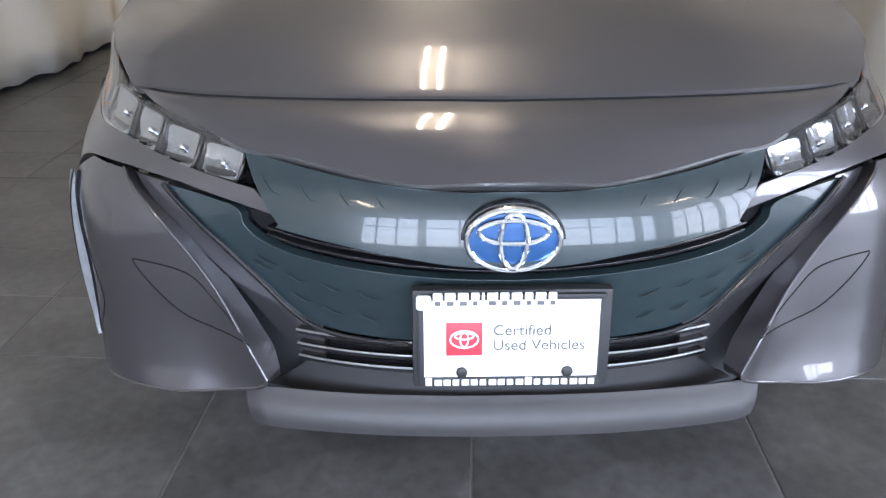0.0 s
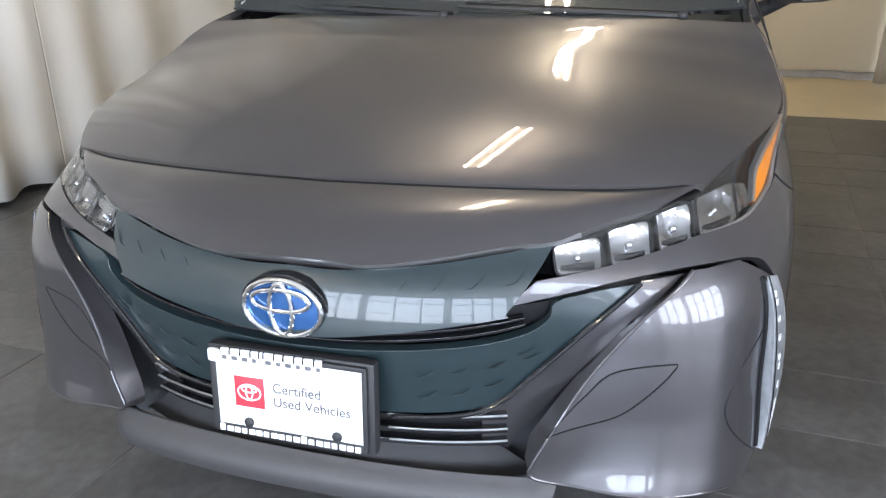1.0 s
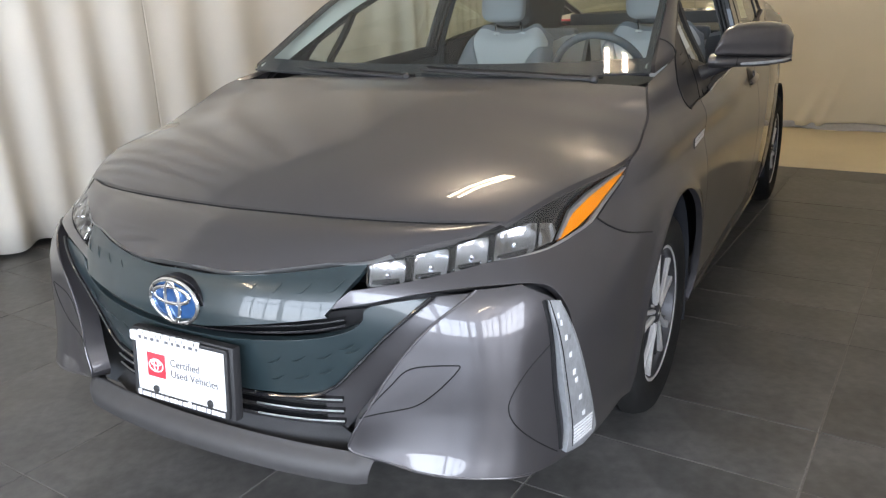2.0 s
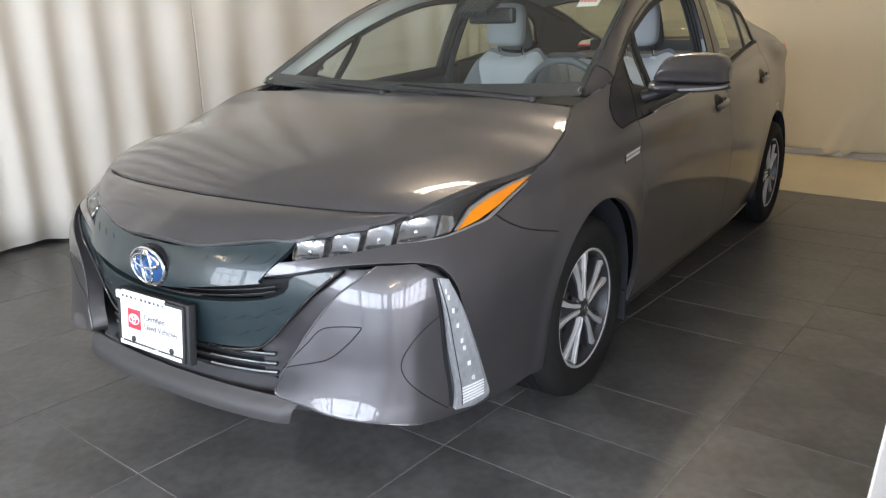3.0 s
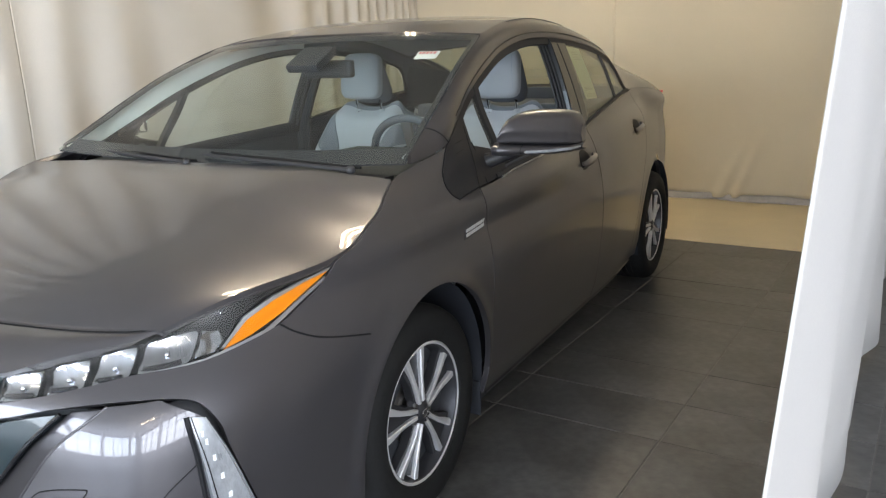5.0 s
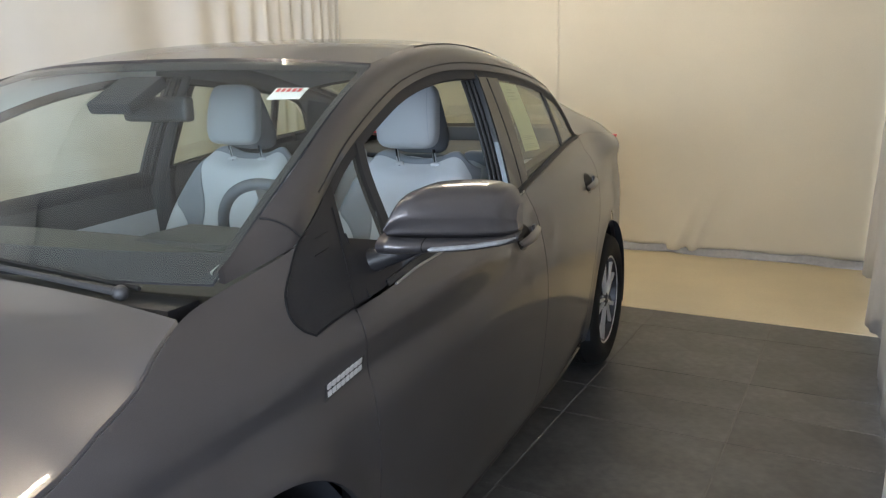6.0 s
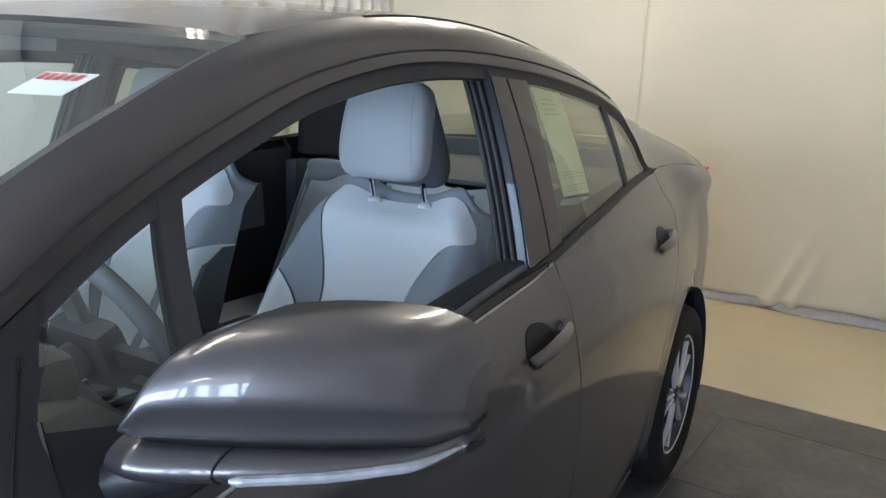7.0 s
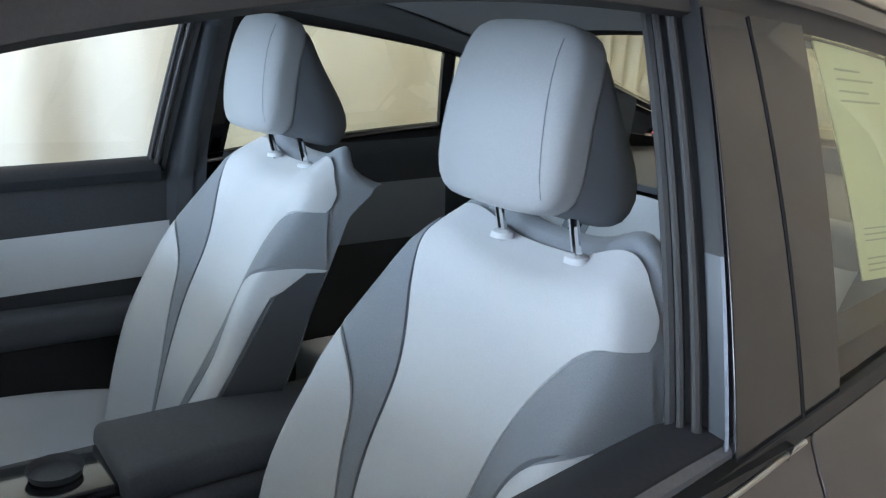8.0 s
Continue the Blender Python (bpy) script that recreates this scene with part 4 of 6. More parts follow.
    # bumper corner from the headlamp round to the wheel opening
    low = [fx(x, z) for x, z in ((0.372, 0.650), (0.464, 0.667), (0.553, 0.686), (0.642, 0.697), (0.715, 0.697), (0.758, 0.690))]
    low += [sxy(*p) for p in ((0.790, 0.172, 0.672), (0.812, 0.195, 0.625), (0.822, 0.205, 0.572), (0.835, 0.238, 0.467), (0.839, 0.280, 0.345), (0.838, 0.305, 0.285), (0.828, 0.330, 0.245))]
    corner = q_curve(low, 5)
    corner += [sxy(0.845, 0.56, 0.235)] + list(reversed(arch(ARCH_F, 118, 196, 14))) + list(reversed(FENDER_SEAM))[1:]
    corner += [tuple(p) for p in cr([fx(x, z) for x, z in ((0.797, 0.758), (0.755, 0.740), (0.675, 0.736), (0.602, 0.722), (0.522, 0.706), (0.450, 0.694))], 4)]
    corner += [fx(0.418, 0.690)]
    panel("bumper_corner", shell, corner, PAINT, car, AHEAD, 0.02, 0.018, 0.0, s, "dark grey bumper corner", bulge=flare(ARCH_F))

    line = [shell(*q) for q in q_curve(FENDER_SEAM)]
    part("panel_gap", tube([(s * (p[0] + 0.0004), p[1], p[2]) for p in line], 0.0024, 6), SATIN_BLACK, car)

    # headlamp
    top = [sxy(*p) for p in LIGHT_TOP] + [sxy(p[0], p[1], p[2] - 0.006) for p in HOOD_EDGE[1:5]]
    bottom = [sxy(0.806, 0.40, 0.776), sxy(0.793, 0.33, 0.757), sxy(0.755, 0.228, 0.744), sxy(0.675, 0.127, 0.740), sxy(0.602, 0.063, 0.726), sxy(0.522, 0.014, 0.710), sxy(0.452, -0.02, 0.698)]
    shape = q_curve(top, 4) + [sxy(0.842, 0.592, 0.866)] + q_curve([sxy(0.816, 0.52, 0.820), *bottom], 4)
    lamp = panel("headlamp", shell, shape, GLOSSY_BLACK, car, AHEAD, 0.03, 0.016, -0.030, s, "headlamp with four clear cells and an amber reflector")
    lens = panel("lamp_lens", shell, shape, LENS, lamp, AHEAD, 0.004, 0.016, -0.001, s, "clear lamp cover")
    lens.visible_shadow = False
    cells = ((0.443, 0.517, 0.700, 0.746), (0.527, 0.594, 0.711, 0.763), (0.602, 0.660, 0.725, 0.779), (0.666, 0.733, 0.736, 0.793))
    for x0, x1, z0, z1 in cells:
        def cell_outline(grow):
            out = []
            for k in range(24):
                a = k * math.tau / 24
                c, d = math.cos(a), math.sin(a)
                e, g = math.copysign(abs(c) ** 0.28, c), math.copysign(abs(d) ** 0.28, d)
                x = (x0 + x1) / 2 + e * (x1 - x0) / 2 * grow - 0.007 * g
                out.append(fx(x, (z0 + z1) / 2 + 0.005 * e + g * (z1 - z0) / 2 * grow))
            return out
        mid_q, mid_z = fx((x0 + x1) / 2, (z0 + z1) / 2)

        def bowl(a, b, w=(x1 - x0) * 0.5, h=(z1 - z0) * 0.5, mq=mid_q, mz=mid_z):
            r = min(1.0, math.hypot((a - mq) / (w * 1.5), (b - mz) / h))
            return -0.010 * (1 - r * r) + 0.0016 * math.sin(b * 900) * (r < 0.85) + 0.0012 * math.sin(a * 700)
        cell = panel("lamp_cell", shell, cell_outline(0.93), LAMP_CLEAR, lamp, AHEAD, 0.012, 0.006, -0.008, s, "clear square lamp cell", bulge=bowl)
        ring = []
        for q in cell_outline(1.0):
            n = normal_of(shell, *q)
            n = -n if n @ np.array(AHEAD) < 0 else n
            v = shell(*q) - 0.007 * n
            ring.append((s * v[0], v[1], v[2]))
        part("cell_rim", tube(ring, 0.0022, 6, True), GLOSSY_BLACK, cell, "dark rim round the cell")
        n = normal_of(shell, mid_q, mid_z)
        n = -n if n @ np.array(AHEAD) < 0 else n
        c = shell(mid_q, mid_z) - 0.014 * n
        bm = bmesh.new()
        bmesh.ops.create_uvsphere(bm, u_segments=16, v_segments=10, radius=0.006, matrix=Matrix.Translation((s * c[0], c[1], c[2])))
        part("projector", bm, CHROME, cell, "bright lamp projector")
        shade = [fx(x0 + 0.16 * (x1 - x0), z0 + 0.007), fx(x1 - 0.12 * (x1 - x0), z0 + 0.010), fx(x1 - 0.14 * (x1 - x0), z0 + 0.016), fx(x0 + 0.18 * (x1 - x0), z0 + 0.012)]
        panel("cell_foot", shell, shade, GLOSSY_BLACK, cell, AHEAD, 0.006, 0.012, -0.007, s, "dark lower rim")
    clear = [fx(0.736, 0.750), fx(0.758, 0.753), sxy(0.778, 0.262, 0.768), sxy(0.768, 0.262, 0.786), fx(0.728, 0.792)]
    panel("corner_reflector", shell, clear, LAMP_CLEAR, lamp, AHEAD, 0.01, 0.009, -0.010, s, "clear corner reflector", bulge=lambda a, b: 0.002 * math.sin(a * 500))
    amber = [sxy(*p) for p in ((0.775, 0.262, 0.752), (0.790, 0.335, 0.766), (0.803, 0.42, 0.790), (0.812, 0.51, 0.826), (0.812, 0.565, 0.848), (0.801, 0.49, 0.838), (0.786, 0.41, 0.818), (0.773, 0.335, 0.792))]
    panel("amber_reflector", shell, amber, AMBER, lamp, AHEAD, 0.012, 0.012, -0.006, s, "amber side reflector")
    rimline = [sxy(*p) for p in ((0.768, 0.262, 0.756), (0.767, 0.335, 0.800), (0.781, 0.41, 0.826), (0.798, 0.49, 0.844), (0.812, 0.572, 0.854), (0.8125, 0.565, 0.849), (0.801, 0.49, 0.838), (0.786, 0.41, 0.818), (0.773, 0.335, 0.792), (0.772, 0.268, 0.755))]
    panel("reflector_trim", shell, rimline, SATIN, lamp, AHEAD, 0.012, 0.012, -0.004, s)
    low_trim = [fx(0.68, 0.738), fx(0.755, 0.744), sxy(0.80, 0.36, 0.766), sxy(0.816, 0.55, 0.838), sxy(0.818, 0.55, 0.832), sxy(0.803, 0.36, 0.757), fx(0.757, 0.737), fx(0.68, 0.732)]
    panel("lamp_edge", shell, low_trim, SATIN, lamp, AHEAD, 0.01, 0.012, -0.003, s)

    # lower side wing of the bumper with its lamp
    inner = [fx(x, z) for x, z in ((0.662, 0.691), (0.585, 0.620), (0.510, 0.527), (0.455, 0.445), (0.408, 0.378))]
    under = [fx(x, z) for x, z in ((0.392, 0.352), (0.404, 0.328), (0.462, 0.310), (0.569, 0.299), (0.690, 0.294), (0.770, 0.277))]
    outer = [sxy(*p) for p in ((0.818, 0.268, 0.259), (0.838, 0.312, 0.262), (0.840, 0.312, 0.295))]
    upper = [sxy(*p) for p in ((0.834, 0.272, 0.345), (0.830, 0.228, 0.467), (0.816, 0.196, 0.572), (0.800, 0.172, 0.640), (0.780, 0.150, 0.664))]
    wing = q_curve(inner, 5) + q_curve(under, 5)[1:] + q_curve([under[-1], *outer, *upper], 5)[1:] + [fx(0.735, 0.692)]

    def wing_push(a, b):
        x = shell(a, b)[0]
        tip = math.exp(-((x - 0.40) / 0.11) ** 2) * ease(0.66, 0.40, b)
        hollow = math.exp(-(((x - 0.80) / 0.045) ** 2)) * math.exp(-(((b - 0.44) / 0.16) ** 2))
        return 0.065 * tip - 0.014 * hollow + wing_form(b) * ease(0.42, 0.58, x) * ease(0.82, 0.60, x)
    wing_ob = panel("bumper_wing", shell, wing, PAINT, car, AHEAD, 0.05, 0.014, 0.004, s, "dark grey lower bumper wing", bulge=wing_push)
    led = [sxy(*p) for p in ((0.780, 0.143, 0.655), (0.795, 0.152, 0.567), (0.804, 0.162, 0.455), (0.809, 0.176, 0.352), (0.804, 0.170, 0.292), (0.826, 0.232, 0.279), (0.834, 0.290, 0.290), (0.837, 0.272, 0.345), (0.833, 0.228, 0.467), (0.819, 0.195, 0.572), (0.797, 0.168, 0.648))]
    led = q_curve(led[:5], 4) + q_curve(led[5:], 4)
    drl = panel("running_lamp", shell, led, LED, wing_ob, AHEAD, 0.03, 0.012, 0.012, s, "tall curved white running lamp")
    ins, outs = [sxy(*p) for p in ((0.780, 0.143, 0.655), (0.795, 0.152, 0.567), (0.804, 0.162, 0.455), (0.809, 0.176, 0.352), (0.806, 0.180, 0.300))], [sxy(*p) for p in ((0.797, 0.168, 0.648), (0.819, 0.195, 0.572), (0.833, 0.228, 0.467), (0.837, 0.272, 0.345), (0.832, 0.280, 0.300))]

    def lamp_line(f, r, mat, name, label="", lift=0.013):
        pts = []
        for p, q in zip(q_curve(ins, 5), q_curve(outs, 5)):
            a, b = p[0] + (q[0] - p[0]) * f, p[1] + (q[1] - p[1]) * f
            n = normal_of(shell, a, b)
            n = -n if n @ np.array(AHEAD) < 0 else n
            v = shell(a, b) + (lift + wing_push(a, b) * (f < 0)) * n
            pts.append((s * v[0], v[1], v[2]))
        part(name, tube(pts, r, 6), mat, drl, label)
    lamp_line(0.10, 0.0012, SATIN_BLACK, "guide_gap")
    lamp_line(0.93, 0.0014, SATIN, "guide_edge")
    lamp_line(-0.14, 0.0055, SATIN_BLACK, "lamp_bezel", "black recess beside the lamp", 0.004)
    # small bright dots down the lamp, and a ribbed foot
    pq = list(zip(q_curve(ins, 5), q_curve(outs, 5)))
    for k in range(8):
        i0 = 2 + 1.75 * k
        p, q = pq[int(i0)]
        f0 = 0.34 + 0.03 * k
        spot = [(p[0] + (q[0] - p[0]) * (f0 + e), p[1] + (q[1] - p[1]) * (f0 + e) + d) for e, d in ((-0.055, -0.005), (0.055, -0.006), (0.055, 0.006), (-0.055, 0.006))]
        panel("led_dot", shell, spot, GUIDE, drl, AHEAD, 0.004, 0.012, 0.0135, s, "small bright lamp dot")
    for k in range(6):
        p, q = pq[-1]
        z = p[1] + 0.002 + 0.0085 * k
        rib = [(p[0] + (q[0] - p[0]) * e, z + d) for e, d in ((0.12, 0.0), (0.86, 0.0), (0.86, 0.004), (0.12, 0.004))]
        panel("lamp_rib", shell, rib, GUIDE, drl, AHEAD, 0.004, 0.012, 0.0138, s)
    # rounded inner edge of the wing
    line = []
    for a, b in q_curve(inner, 5) + q_curve(under, 5)[1:]:
        n = normal_of(shell, a, b)
        n = -n if n @ np.array(AHEAD) < 0 else n
        p = shell(a, b) + (0.002 + wing_push(a, b)) * n
        line.append((s * p[0], p[1], p[2]))
    part("wing_edge", tube(line, 0.0034, 10), PAINT, wing_ob)
    # hairline round the fog-lamp pod and the tow-eye cap
    for name, pts in (("pod_line", [(0.797, 0.560), (0.763, 0.515), (0.735, 0.458), (0.741, 0.411), (0.772, 0.360), (0.808, 0.297)]), ("tow_cap_line", [(0.430, 0.421), (0.520, 0.437), (0.575, 0.462), (0.642, 0.533), (0.634, 0.545), (0.548, 0.533), (0.500, 0.490), (0.455, 0.445), (0.437, 0.425)])):
        c = q_curve([fx(*p) for p in pts], 6)
        line = []
        for a, b in c:
            n = normal_of(shell, a, b)
            n = -n if n @ np.array(AHEAD) < 0 else n
            p = shell(a, b) + (0.0038 + wing_push(a, b)) * n
            line.append((s * p[0], p[1], p[2]))
        part(name, tube(line, 0.0016, 6), SATIN_BLACK, wing_ob)

    # wheel housing
    for c, x0 in ((ARCH_F, 0.60), (ARCH_R, 0.58)):
        bm = bmesh.new()
        rings = []
        for x in (x0, 0.70, 0.835):
            rings.append([bm.verts.new((s * x, c[0] + (c[2] + 0.004) * math.cos(radians(-18 + 216 * k / 24)), c[1] + (c[2] + 0.004) * math.sin(radians(-18 + 216 * k / 24)))) for k in range(25)])
        for a, b in zip(rings, rings[1:]):
            for k in range(24):
                bm.faces.new((a[k], a[k + 1], b[k + 1], b[k]))
        bm.faces.new(rings[0])
        part("wheel_housing", bm, SOFT_BLACK, car)
    part("mud_flap", box(-0.09, 0.035, -0.006, 0.006, 0.15, 0.27, 0.004, Matrix.Translation((s * 0.80, 1.312, 0))), SOFT_BLACK, car, "black mud flap")


for s in (1, -1):
    side_parts(s)
panel("rear_bumper", shell, [(3.44, 0.24), (3.47, 0.42), (3.46, 0.75), (3.43, 1.03)] + [(3.7, 1.02), (4.055, 1.02), (4.055, 0.24)], PAINT, car, (0.3, 1, 0), 0.02, 0.04, 0, 1, "dark grey tail and bumper")
panel("rear_bumper", shell, [(3.44, 0.24), (3.47, 0.42), (3.46, 0.75), (3.43, 1.03)] + [(3.7, 1.02), (4.055, 1.02), (4.055, 0.24)], PAINT, car, (0.3, 1, 0), 0.02, 0.04, 0, -1)
for s in (1, -1):
    panel("tail_lamp", shell, [(3.16, 1.062), (3.36, 1.05), (3.42, 1.02), (3.42, 0.93), (3.36, 1.0)], RED, car, OUT, 0.02, 0.02, 0.012, s, "red tail lamp")

# ---- front of the car, across both sides ----
def across(half):
    """A closed outline over both sides from the half outline (x, z), listed from the middle, out, and back to the middle."""
    right = [fx(max(x, 0.0), z) for x, z in half]
    mirror = [(-2.8 - q, z) for q, z in reversed(right)]
    return right + mirror


STRAIGHT = (0, -1, 0)


def curve2(points, n=5):
    return [tuple(p) for p in cr(points, n)]


slot_top = [(0.0, 0.592), (0.09, 0.597), (0.191, 0.611), (0.286, 0.624), (0.376, 0.636), (0.446, 0.645)]
slot_low = [(0.446, 0.645), (0.441, 0.622), (0.412, 0.598), (0.358, 0.582), (0.285, 0.571), (0.188, 0.562), (0.087, 0.556), (0.0, 0.554)]
panel("upper_grille_panel", shell, across(curve2([(0.0, 0.706), (0.089, 0.705), (0.186, 0.712), (0.277, 0.722), (0.365, 0.733), (0.438, 0.741)]) + [(0.371, 0.641)] + curve2(list(reversed(slot_top))[1:])), TEAL, car, STRAIGHT, 0.02, 0.016, -0.004, 1, "glossy dark teal upper grille panel", bulge=lambda a, b: 0.020 * max(0.0, 0.72 - b) / 0.11)
slot = panel("grille_slot", shell, across(curve2(slot_top) + curve2(slot_low)[1:]), SATIN_BLACK, car, STRAIGHT, 0.006, 0.02, -0.035, 1, "black slot across the grille")
st, sl = list(zip(*slot_top)), list(zip(*reversed(slot_low)))


def in_slot(x, k):
    """The height at the part k of the slot's opening."""
    top, foot = float(np.interp(x, st[0], st[1])), float(np.interp(x, sl[0], sl[1]))
    return foot + (top - foot) * k


for a, b in ((0.28, 0.36), (0.60, 0.66)):
    xs = [0.405 * i / 10 for i in range(11)]
    panel("slot_bar", shell, across([(x, in_slot(x, b)) for x in xs] + [(x, in_slot(x, a)) for x in reversed(xs)]), GLOSSY_BLACK, slot, STRAIGHT, 0.02, 0.02, -0.010, 1, "gloss black grille bar")
lower = curve2(list(reversed(slot_low))) + [(0.452, 0.652)] + curve2([(0.464, 0.658), (0.530, 0.672), (0.583, 0.680)])
lower += curve2([(0.583, 0.680), (0.503, 0.605), (0.431, 0.530), (0.362, 0.462), (0.297, 0.436), (0.176, 0.427), (0.0, 0.424)])[1:]
lower_panel = panel("lower_grille_panel", shell, across(lower), TEAL, car, STRAIGHT, 0.02, 0.016, -0.004, 1, "glossy dark teal lower grille panel with small ribs")
# curved bright edge of the lower panel
rim = [shell(*fx(x, z)) for x, z in cr([(0.583, 0.683), (0.503, 0.607), (0.431, 0.531), (0.362, 0.461), (0.297, 0.434), (0.170, 0.424)], 6)]
for s in (1, -1):
    part("panel_edge", tube([(s * p[0], p[1] - 0.003, p[2] - 0.003) for p in rim], 0.0045, 8), GLOSSY_BLACK, car)
    strip = [fx(x, z) for x, z in ((0.590, 0.684), (0.655, 0.692), (0.578, 0.612), (0.500, 0.515), (0.432, 0.416), (0.366, 0.330), (0.330, 0.330), (0.330, 0.440), (0.370, 0.460), (0.437, 0.530), (0.510, 0.606))]
    panel("wing_channel", shell, strip, PAINT, car, AHEAD, 0.01, 0.016, -0.022, s, "dark grey channel beside the grille")
    back = [fx(x, z) for x, z in ((0.36, 0.64), (0.55, 0.70), (0.80, 0.70), (0.84, 0.30), (0.60, 0.22), (0.30, 0.22), (0.30, 0.42))]
    panel("bumper_backing", shell, back, CABIN, car, AHEAD, 0.004, 0.03, -0.06, s)
    # small slanted ribs on the panels
    for x, z in ((0.20, 0.685), (0.26, 0.69), (0.325, 0.695), (0.39, 0.70), (0.24, 0.52), (0.30, 0.53), (0.36, 0.54), (0.42, 0.555), (0.24, 0.475), (0.30, 0.482), (0.355, 0.50), (0.41, 0.565)):
        h = 0.020 if z > 0.65 else 0.012
        rib = [shell(*fx(x + d, z + e)) for d, e in cr([(-0.020, -h * 0.6), (-0.006, -h * 0.5), (0.006, h * 0.1), (0.013, h * 0.6)], 4)]
        part("rib", tube([(s * p[0], p[1] - 0.0022, p[2]) for p in rib], [0.0006 + (0.0008 if z > 0.65 else 0.0014) * math.sin(math.pi * k / (len(rib) - 1)) for k in range(len(rib))], 6), TEAL, lower_panel)

# low intake with bars, black apron and the lip
intake = panel("lower_intake", shell, across([(0.0, 0.424), (0.385, 0.424), (0.375, 0.36), (0.35, 0.345), (0.0, 0.345)]), CABIN, car, STRAIGHT, 0.01, 0.03, -0.040, 1, "black lower intake")
for z in (0.417, 0.388, 0.362):
    panel("intake_bar", shell, across([(0.0, z + 0.004), (0.372, z + 0.004), (0.372, z - 0.005), (0.0, z - 0.005)]), GLOSSY_BLACK, intake, STRAIGHT, 0.02, 0.02, -0.006, 1, "gloss black intake bar")
    panel("bar_edge", shell, across([(0.16, z + 0.0055), (0.372, z + 0.0055), (0.372, z + 0.003), (0.16, z + 0.003)])[:4], SATIN, intake, STRAIGHT, 0.004, 0.02, -0.003, 1)
    panel("bar_edge", shell, across([(0.16, z + 0.0055), (0.372, z + 0.0055), (0.372, z + 0.003), (0.16, z + 0.003)])[:4], SATIN, intake, STRAIGHT, 0.004, 0.02, -0.003, -1)
panel("front_apron", shell, across([(0.0, 0.352), (0.36, 0.352), (0.40, 0.32), (0.44, 0.29), (0.0, 0.285)]), TRIM, car, STRAIGHT, 0.02, 0.02, -0.012, 1, "black plastic front apron")


def lip(u, v):
    x = 0.455 * u * (1 + 0.03 * v)
    y = -0.146 + 0.045 * abs(u) ** 2.4 + 0.10 * max(0.0, abs(u) - 0.94) ** 1.2 * 3 - 0.012 * math.sin(math.pi * min(1, v))
    return np.array((x, y + 0.030 * v, 0.258 + 0.066 * v))


skin("front_lip", lambda u, v: lip(u, 1 - v) if v <= 1 else lip(u, 0), 50, 6, LIP, car, (0, -1, 0.4), 0.03, "dark silver front lip spoiler", -1, 1, 0, 1)
part("under_tray", box(-0.72, 0.72, 0.35, 4.3, 0.16, 0.20, 0.015), CABIN, car)


# emblem: plain ovals
def oval(cx, cz, a, b, y, n=40):
    return [(cx + a * math.cos(k * math.tau / n), y, cz + b * math.sin(k * math.tau / n)) for k in range(n)]


def disc(cx, cz, a, b, y, depth, n=40, dome=0.004):
    bm = bmesh.new()
    rings = []
    for f, d in ((1.0, depth), (1.0, 0.0), (0.7, -dome * 0.6), (0.35, -dome * 0.95)):
        rings.append([bm.verts.new((p[0], y + d, p[2])) for p in oval(cx, cz, a * f, b * f, 0, n)])
    tip = bm.verts.new((cx, y - dome, cz))
    for r0, r1 in zip(rings, rings[1:]):
        for k in range(n):
            bm.faces.new((r0[k], r0[(k + 1) % n], r1[(k + 1) % n], r1[k]))
    for k in range(n):
        bm.faces.new((rings[-1][k], rings[-1][(k + 1) % n], tip))
    return bm


EM_Y, EM_Z = -0.146, 0.640
emblem = part("emblem", disc(0, EM_Z, 0.082, 0.060, EM_Y + 0.008, 0.02), GLOSSY_BLACK, car, "oval blue and chrome emblem")
part("emblem_field", disc(0, EM_Z, 0.072, 0.051, EM_Y + 0.002, 0.01), BLUE, emblem, "blue emblem field")
part("emblem_ring", tube(oval(0, EM_Z, 0.073, 0.052, EM_Y), 0.0052, 10, True), CHROME, emblem, "chrome ring")
part("emblem_ring", tube(oval(0, EM_Z + 0.016, 0.054, 0.020, EM_Y - 0.004), 0.0044, 10, True), CHROME, emblem, "chrome ring")
part("emblem_ring", tube(oval(0, EM_Z, 0.021, 0.047, EM_Y - 0.004), 0.0044, 10, True), CHROME, emblem, "chrome ring")

# plate carrier with a dealer card
PLATE = Matrix.Translation((0.001, -0.158, 0.470)) @ Matrix.Rotation(radians(-6), 4, "X") @ Matrix.Diagonal((0.95, 1, 0.95, 1))
carrier = part("plate_carrier", box(-0.170, 0.172, 0.0, 0.026, -0.095, 0.090, 0.008, PLATE), TRIM, car, "black plate carrier with a white dealer card")
card = part("dealer_card", box(-0.152, 0.152, -0.004, 0.0, -0.076, 0.076, 0.001, PLATE), WHITE, carrier, "white dealer card with red square")
for x0, x1, z0, z1 in ((-0.158, 0.158, 0.074, 0.084), (-0.158, 0.158, -0.088, -0.072), (-0.160, -0.150, -0.08, 0.08), (0.150, 0.160, -0.08, 0.08)):
    part("card_frame", box(x0, x1, -0.008, 0.0, z0, z1, 0.002, PLATE), TRIM, carrier, "black card frame")
part("print_square", box(-0.112, -0.050, -0.0055, -0.004, -0.030, 0.032, 0.0002, PLATE), RED, card, "red printed square")
for a, b, dz in ((0.024, 0.016, 0), (0.016, 0.006, 0.006), (0.007, 0.014, 0)):
    bm = tube([(-0.081 + a * math.cos(k * math.tau / 28), -0.0058, 0.001 + dz + b * math.sin(k * math.tau / 28)) for k in range(28)], 0.0016, 6, True)
    bm.transform(PLATE)
    part("print_oval", bm, WHITE, card)


